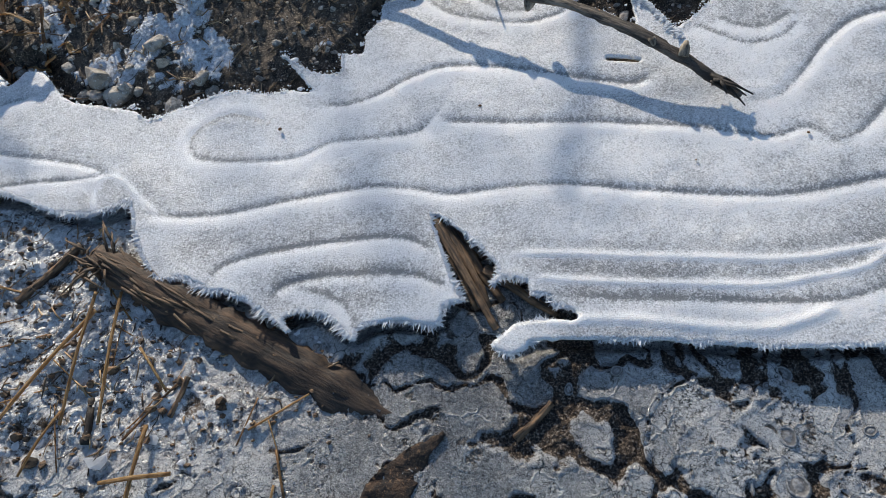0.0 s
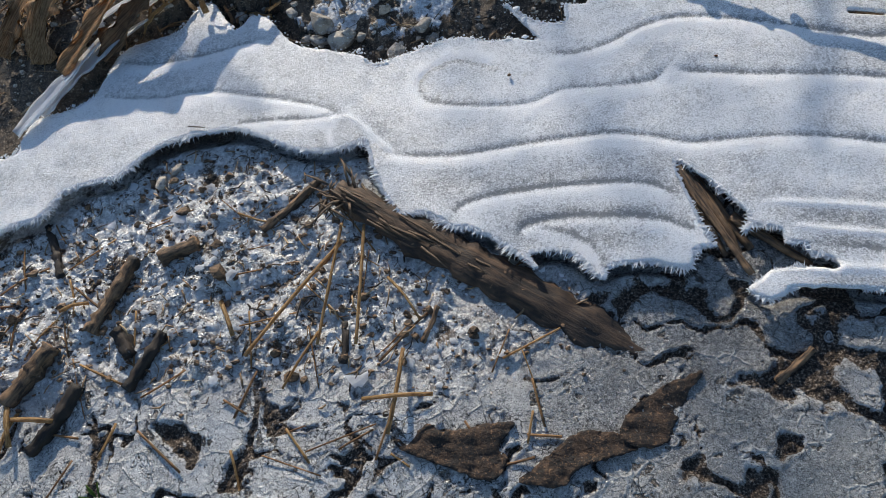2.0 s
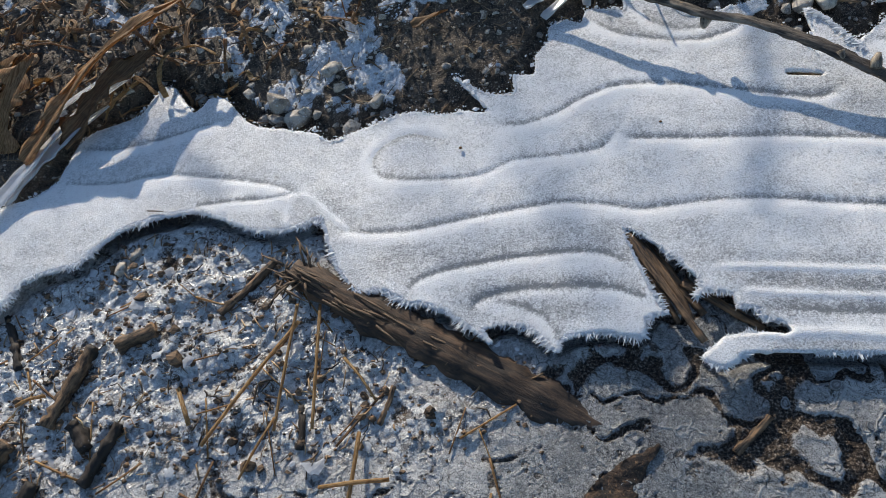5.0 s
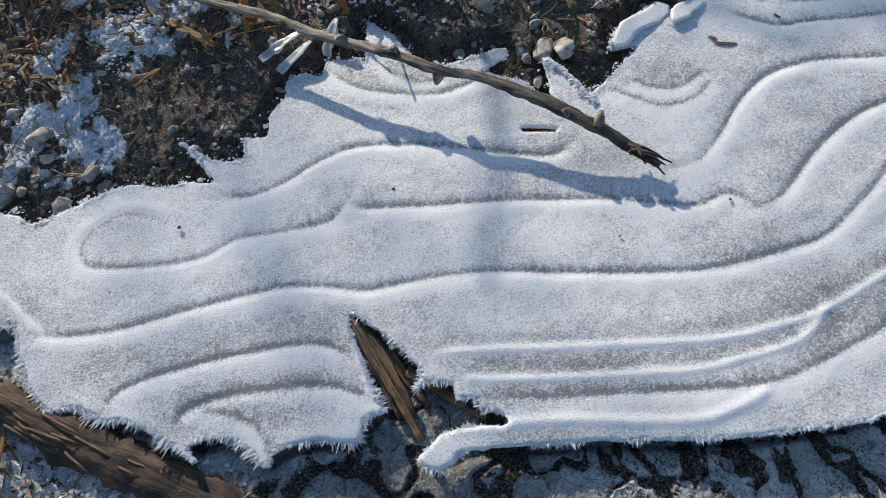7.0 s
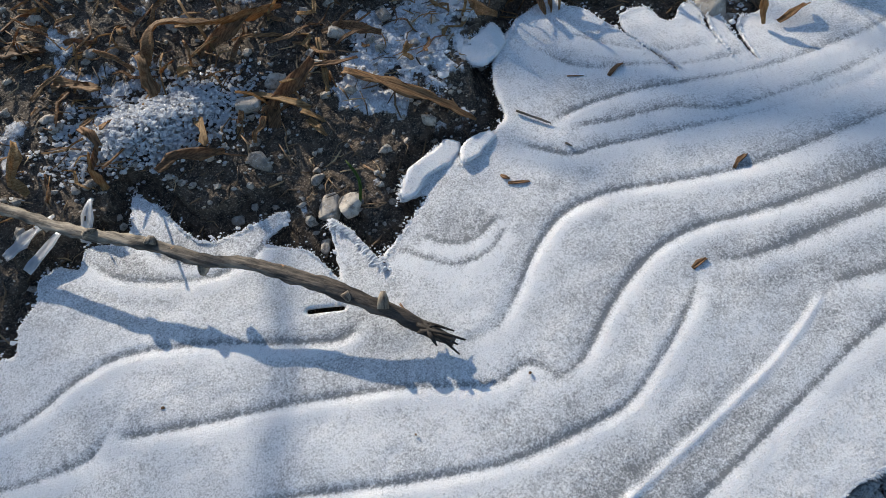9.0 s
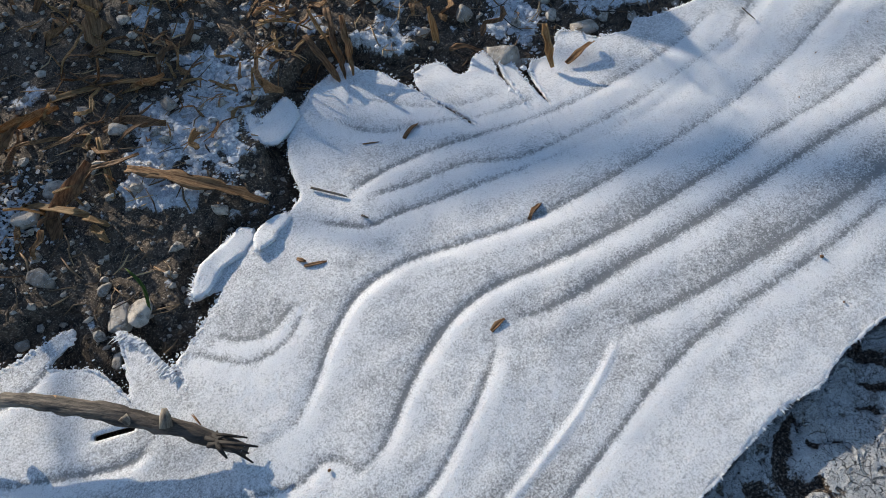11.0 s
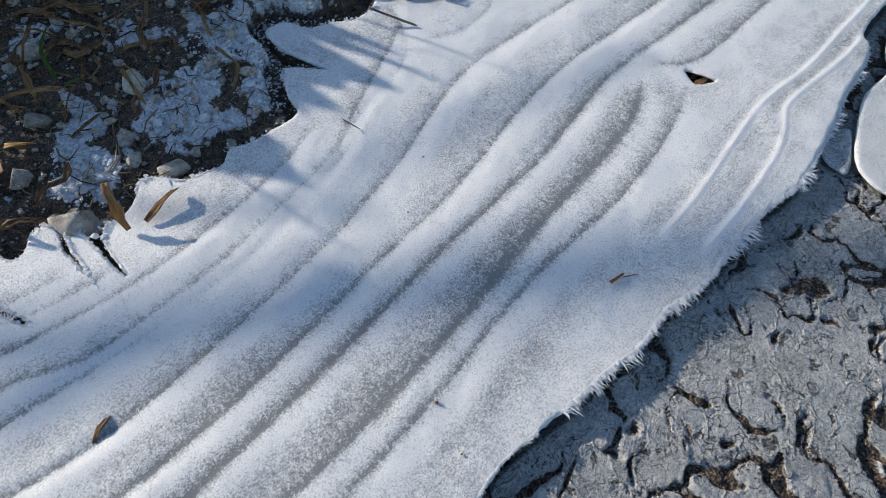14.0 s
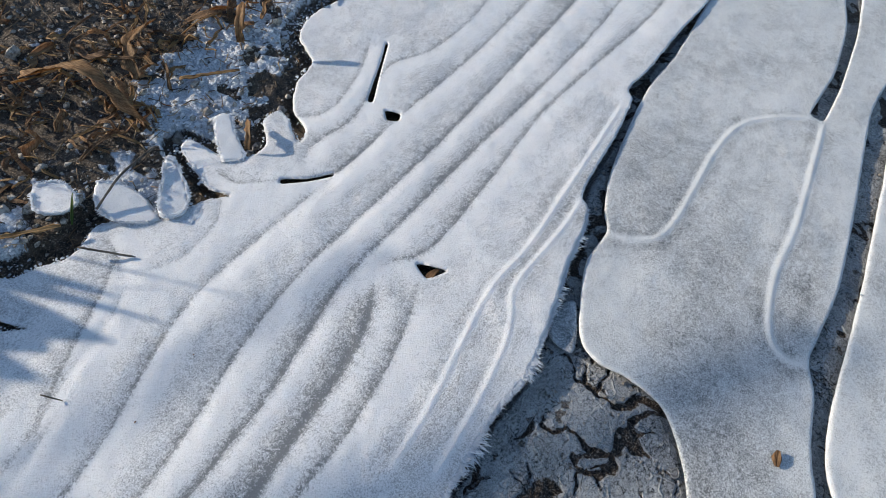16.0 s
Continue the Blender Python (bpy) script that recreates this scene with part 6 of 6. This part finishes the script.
for n, (mat, label) in enumerate(((DARK_LEAF, "dark chopped leaf litter on the bank"), (DRY_LEAF, "pale chopped leaf litter on the bank"),
    (STRAW, "golden chopped straw litter on the bank"))):
    verts, faces = litter((500, 700, 600)[n], 71 + n, [me for me in scraps if len(me.vertices) < 130])
    tagged(new("leaf_litter", mesh_from("leaf_litter", verts, faces, mat)), label, "leaf litter", "", "stuff")


def twig_litter(count, seed, spot, long, girth):
    """Broken bits of twig and root that lie about, joined into one mesh."""
    gen = np.random.default_rng(seed)
    verts, faces = [], []
    for _ in range(count):
        got = spot(gen)
        if got is None:
            continue
        x, y, z = got
        ang, l, r = gen.uniform(0, 6.28), gen.uniform(*long), gen.uniform(*girth)
        way = Vector((math.cos(ang), math.sin(ang), gen.normal() * 0.25))
        bend = Vector((-way.y, way.x, gen.uniform(0, 0.5))) * l * gen.normal() * 0.16
        k = len(verts)
        for step, thin in ((-0.5, 0.7), (0.0, 1.0), (0.5, 0.55)):
            c = Vector((x, y, z + r + 0.3 * l * abs(way.z))) + way * l * step + (bend if step == 0 else Vector((0, 0, 0)))
            side = Vector((-way.y, way.x, 0)).normalized()
            for q in range(4):
                a = 1.57 * q
                verts.append(c + (side * math.cos(a) + Vector((0, 0, 1)) * math.sin(a)) * r * thin)
        for row in (0, 4):
            for q in range(4):
                w = (q + 1) % 4
                faces.append((k + row + q, k + row + w, k + row + 4 + w, k + row + 4 + q))
        faces += [(k + 3, k + 2, k + 1, k), (k + 8, k + 9, k + 10, k + 11)]
    return mesh_from("twig_litter", verts, faces, TWIGS_MIX)


tagged(new("twig_litter", twig_litter(5600, 401, bank_spot, (0.008, 0.05), (0.0006, 0.0018))), "tangle of thin brown twigs and roots on the soil", "twigs", "", "stuff")
tagged(new("twig_litter", twig_litter(1000, 402, mud_spot, (0.006, 0.03), (0.0006, 0.0018))), "broken bits of root and twig in icy mud", "twigs", "", "stuff")
# thin stalks in the litter
for n in range(90):
    x, y = rnd.uniform(-1.3, 2.6), rnd.uniform(1.0, 1.8)
    if y < np.interp(x, mid_x, [0.75, 0.85, 0.95, 1.05, 1.1, 1.18, 1.2, 1.22, 1.4, 1.4]):
        continue
    ang, l = rnd.uniform(0, 6.28), rnd.uniform(0.03, 0.1)
    z = ground_z(x, y)
    q = spine([(x, y, z), (x + l * 0.5 * math.cos(ang), y + l * 0.5 * math.sin(ang), z + rnd.uniform(0.01, 0.05)),
    (x + l * math.cos(ang), y + l * math.sin(ang), z + rnd.uniform(0.0, 0.06))], 0.02)
    thing("stalk", tube("stalk", q, [rnd.uniform(0.001, 0.0022)] * len(q), rnd.choice((STRAW, DARK_LEAF, DRY_LEAF)), 5, 0.2, 1, n), "thin dry stalk in the bank litter", "stalk", "stalks on the bank")
for n, (pts, w) in enumerate((([(0.385, 0.89, 0.004), (0.395, 0.915, 0.03), (0.385, 0.945, 0.045)], 0.005), ([(1.2, 1.29, 0.02), (1.21, 1.33, 0.05),
    (1.24, 1.36, 0.06)], 0.007), ([(1.23, 1.27, 0.02), (1.2, 1.24, 0.05)], 0.006), ([(1.72, 1.13, 0.01), (1.76, 1.16, 0.04)], 0.005),
    ([(-0.88, 0.06, -0.02), (-0.885, 0.075, 0.0)], 0.006), ([(-0.875, 0.06, -0.02), (-0.87, 0.078, -0.002)], 0.006), ([(-0.88, 0.055, -0.02),
    (-0.895, 0.06, -0.003)], 0.006))):
    thing("grass_blade", blade("grass_blade", pts, w, GREEN, 0.4, 0.3, 0.1, 480 + n), "single green blade of grass on the bank", "grass", "green blades")

# ---- small things frozen onto the ice ----
BITS = [([(0.79, 0.622, 0.004), (0.815, 0.628, 0.01)], 0.014, DARK_LEAF), ([(0.93, 0.745, 0.004), (0.945, 0.755, 0.014),
    (0.962, 0.76, 0.006)], 0.014, DRY_LEAF), ([(0.838, 0.975, 0.003), (0.855, 0.985, 0.012), (0.872, 0.99, 0.005)], 0.012, DARK_LEAF),
    ([(0.605, 0.845, 0.004), (0.637, 0.835, 0.006)], 0.01, STRAW), ([(0.6, 0.862, 0.003), (0.61, 0.85, 0.01)], 0.012, DARK_LEAF),
    ([(1.555, 0.425, 0.003), (1.58, 0.42, 0.009)], 0.014, DARK_LEAF), ([(1.575, 0.418, 0.004), (1.595, 0.405, 0.004)], 0.004, DRY_LEAF),
    ([(1.99, 0.55, -0.006), (2.02, 0.545, -0.004)], 0.035, DARK_LEAF), ([(0.39, 0.72, 0.003), (0.396, 0.70, 0.008)], 0.005, STRAW),
    ([(2.008, -0.094, -0.006), (2.035, -0.09, -0.003)], 0.02, DARK_LEAF), ([(0.775, 1.0, 0.003), (0.8, 0.99, 0.005)], 0.006, DARK_LEAF)]
for n, (pts, w, mat) in enumerate(BITS):
    pts = [(x, y, z * 0.3 if z > 0 else z) for x, y, z in pts]
    thing("leaf_bit", blade("leaf_bit", pts, w * 0.55, DARK_LEAF, 0.35, 0.5, 1.2, 500 + n,
    (0.7, 0.5)), "small curled brown leaf bit frozen onto the ice", "leaf", "bits on the ice")
TWIGS = [([(0.668, 0.962, 0.006), (0.71, 0.92, 0.004)], 0.0032), ([(0.715, 0.878, 0.004), (0.722, 0.868, 0.004)], 0.003), ([(1.69, 1.075, 0.02),
    (1.71, 1.04, 0.012), (1.735, 0.995, 0.003)], 0.0034), ([(1.48, 0.912, 0.014), (1.492, 0.885, 0.003)], 0.002),
    ([(1.765, 1.115, 0.02), (1.84, 1.13, 0.035), (1.93, 1.14, 0.03)], 0.0038), ([(-0.83, 0.66, 0.004), (-0.8, 0.655, 0.003)], 0.002)]
for n, (pts, r) in enumerate(TWIGS):
    q = spine(pts, 0.008)
    thing("twig", tube("twig", q, [r * 0.62] * (len(q) - 1) + [r * 0.3], BARK, 6, 0.3, 1, n), "short dark twig stuck in the frosted ice", "twig", "bits on the ice")
for n, (x, y, r) in enumerate(((0.054, 0.692, 0.0035), (0.354, 0.544, 0.002), (1.255, 0.483, 0.0035), (1.653, 0.782, 0.002), (1.434, 0.716, 0.002),
    (-0.27, 0.698, 0.004), (0.52, 0.566, 0.003), (1.23, 0.417, 0.0018), (1.526, 0.774, 0.0018))):
    s = thing("seed", stone_mesh("seed", 520 + n, BALL1, DARK_LEAF), "tiny dark seed on the white ice", "seed", "bits on the ice")
    s.matrix_basis = pose(x, y, 0.0005) @ Matrix.Scale(r, 4)

# ---- what stands behind the bank, between it and the low sun ----
def reed_bed():
    """Dead grass that shades the bank."""
    gen = random.Random(61)
    verts, faces = [], []
    for n in range(1500):
        x = gen.uniform(-2.6, 2.6)
        thin = 0.85 if -1.2 < x < -0.5 else 0.06 if -1.2 < x < 0.3 else 0.4 if x < 1.0 else 0.3 if x > 1.5 else 0.8
        if gen.random() > thin:
            continue
        y = gen.uniform(2.0, 2.7)
        h = gen.uniform(0.2, 0.3) if thin == 0.85 else gen.uniform(0.18, 0.42) * (1.0 if thin > 0.4 else 0.7)
        z = 0.08
        lean, ang, w = gen.gauss(0, 0.12), gen.uniform(0, 6.28), gen.uniform(0.004, 0.012)
        dx, dy = w * math.cos(ang), w * math.sin(ang)
        k = len(verts)
        for u in (0, 0.5, 1.0):
            cx, cy, s = x + lean * u * u, y + 0.3 * lean * u * u, 1 - 0.8 * u
            verts += [(cx - dx * s, cy - dy * s, z + h * u), (cx + dx * s, cy + dy * s, z + h * u)]
        faces += [(k, k + 1, k + 3, k + 2), (k + 2, k + 3, k + 5, k + 4)]
    return mesh_from("dead_grass", verts, faces, DRY_LEAF)


tagged(new("dead_grass", reed_bed()), "stand of dry dead grass behind the bank", "grass", "", "stuff")


# a clump of tall dead leaves whose tips shade the edge of the ice
for n, (x, y, w, back) in enumerate(((1.664, 0.954, 0.035, 1.25), (1.672, 0.852, 0.03, 1.4), (1.6, 0.9, 0.09, 1.3), (1.54, 0.96, 0.12, 1.2),
    (1.46, 0.97, 0.14, 1.25), (1.38, 0.92, 0.15, 1.3), (1.29, 0.98, 0.15, 1.2),
    (1.52, 1.1, 0.15, 1.25), (1.45, 1.05, 0.15, 1.3), (1.42, 1.0, 0.12, 1.2), (1.5, 0.93, 0.1, 1.35), (1.36, 0.86, 0.13, 1.25))):
    fx, fy = x + SUN_FROM.x * back, y + SUN_FROM.y * back
    tall = back * math.tan(SUN_HEIGHT)
    foot = ground_z(fx, fy) - 0.01
    pts = [(fx - 0.02, fy + 0.03, foot), (fx - 0.005, fy + 0.01, foot + 0.5 * (tall - foot)), (fx, fy, tall)]
    thing("tall_leaf", blade("tall_leaf", pts, w, DRY_LEAF, 0.15, 0.1, 0.5, 620 + n,
    (0.6, 0.1)), "tall dry leaf standing behind the bank", "leaf", "tall dead leaves")


def bare_tree():
    """A low leafless tree some way off towards the sun, whose limbs shade the ice."""
    tree = tagged(new("bare_tree"), "leafless grey tree standing beyond the bank", "tree")
    s = Vector((SUN_FROM.x * math.cos(SUN_HEIGHT), SUN_FROM.y * math.cos(SUN_HEIGHT), math.sin(SUN_HEIGHT)))
    far = [Vector((x, y, 0)) + s * 8.0 for x, y in ((0.3, 1.35), (0.75, 1.05), (1.25, 0.68), (1.75, 0.32), (2.3, -0.1))]
    foot = far[0] + Vector((-0.5, 0.3, 0))
    trunk = spine([(foot.x, foot.y, 0.0), (foot.x + 0.05, foot.y, 1.2), (foot.x, foot.y, 2.5)], 0.2)
    part("trunk", tube("trunk", trunk, [0.16 - 0.03 * n / len(trunk) for n in range(len(trunk))], BARK, 12, 0.2, 1, 4), tree)
    limb = spine([tuple(trunk[-1] - Vector((0, 0, 0.1)))] + [tuple(q) for q in far], 0.15)
    part("limb", tube("limb", limb, [0.037 - 0.009 * n / len(limb) for n in range(len(limb))], BARK, 10, 0.2, 1, 5), tree)
    for n, (dist, r, line) in enumerate(((3.2, 0.011, ((0.36, 1.3), (0.3, 1.05), (0.236, 0.811), (0.228, 0.717), (0.196, 0.633), (0.15, 0.52))),
    (3.6, 0.012, ((-0.9, 0.95), (-0.83, 0.84), (-0.78, 0.76), (-0.7, 0.7))),
            (4.0, 0.01, ((1.2, 0.95), (1.4, 0.85), (1.7, 0.76), (2.0, 0.66))), (4.2, 0.012, ((0.55, 1.0), (0.8, 0.86), (1.05, 0.78), (1.3, 0.74))))):
        pts = [Vector((x, y, 0)) + s * dist for x, y in line]
        q = spine([tuple(trunk[-3])] + [tuple(v) for v in pts], 0.1)
        part("branch", tube("branch", q, [r * (1.5 - 0.8 * k / len(q)) for k in range(len(q))], BARK, 7, 0.2, 1, n), tree)


def young_tree():
    """A thin leafless tree whose stem and twigs half shade a strip of ice and mud."""
    tree = tagged(new("young_tree"), "slender leafless tree beyond the bank", "tree")
    s = Vector((SUN_FROM.x, SUN_FROM.y, math.tan(SUN_HEIGHT)))
    foot = Vector((-0.22, 0.5, 0)) + 10.0 * Vector((SUN_FROM.x, SUN_FROM.y, 0))
    q = spine([tuple(foot), (foot.x + 0.05, foot.y, 1.7), (foot.x - 0.05, foot.y, 3.3)], 0.3)
    part("trunk", tube("trunk", q, [0.06 - 0.054 * n / len(q) for n in range(len(q))], BARK, 10, 0.2, 1, 2), tree)
    gen = random.Random(77)
    for n in range(55):
        z = gen.uniform(3.25, 4.15)
        a = foot + Vector((gen.gauss(0, 0.19), gen.gauss(0, 0.3), z))
        b = a + Vector((gen.gauss(0, 0.12), gen.gauss(0, 0.2), gen.uniform(0.1, 0.4)))
        part("twig", tube("twig", [a, (a + b) / 2 + Vector((0.02, 0, 0)), b], [0.01, 0.008, 0.005], BARK, 5, 0.2, 1, n), tree)


bare_tree()
young_tree()
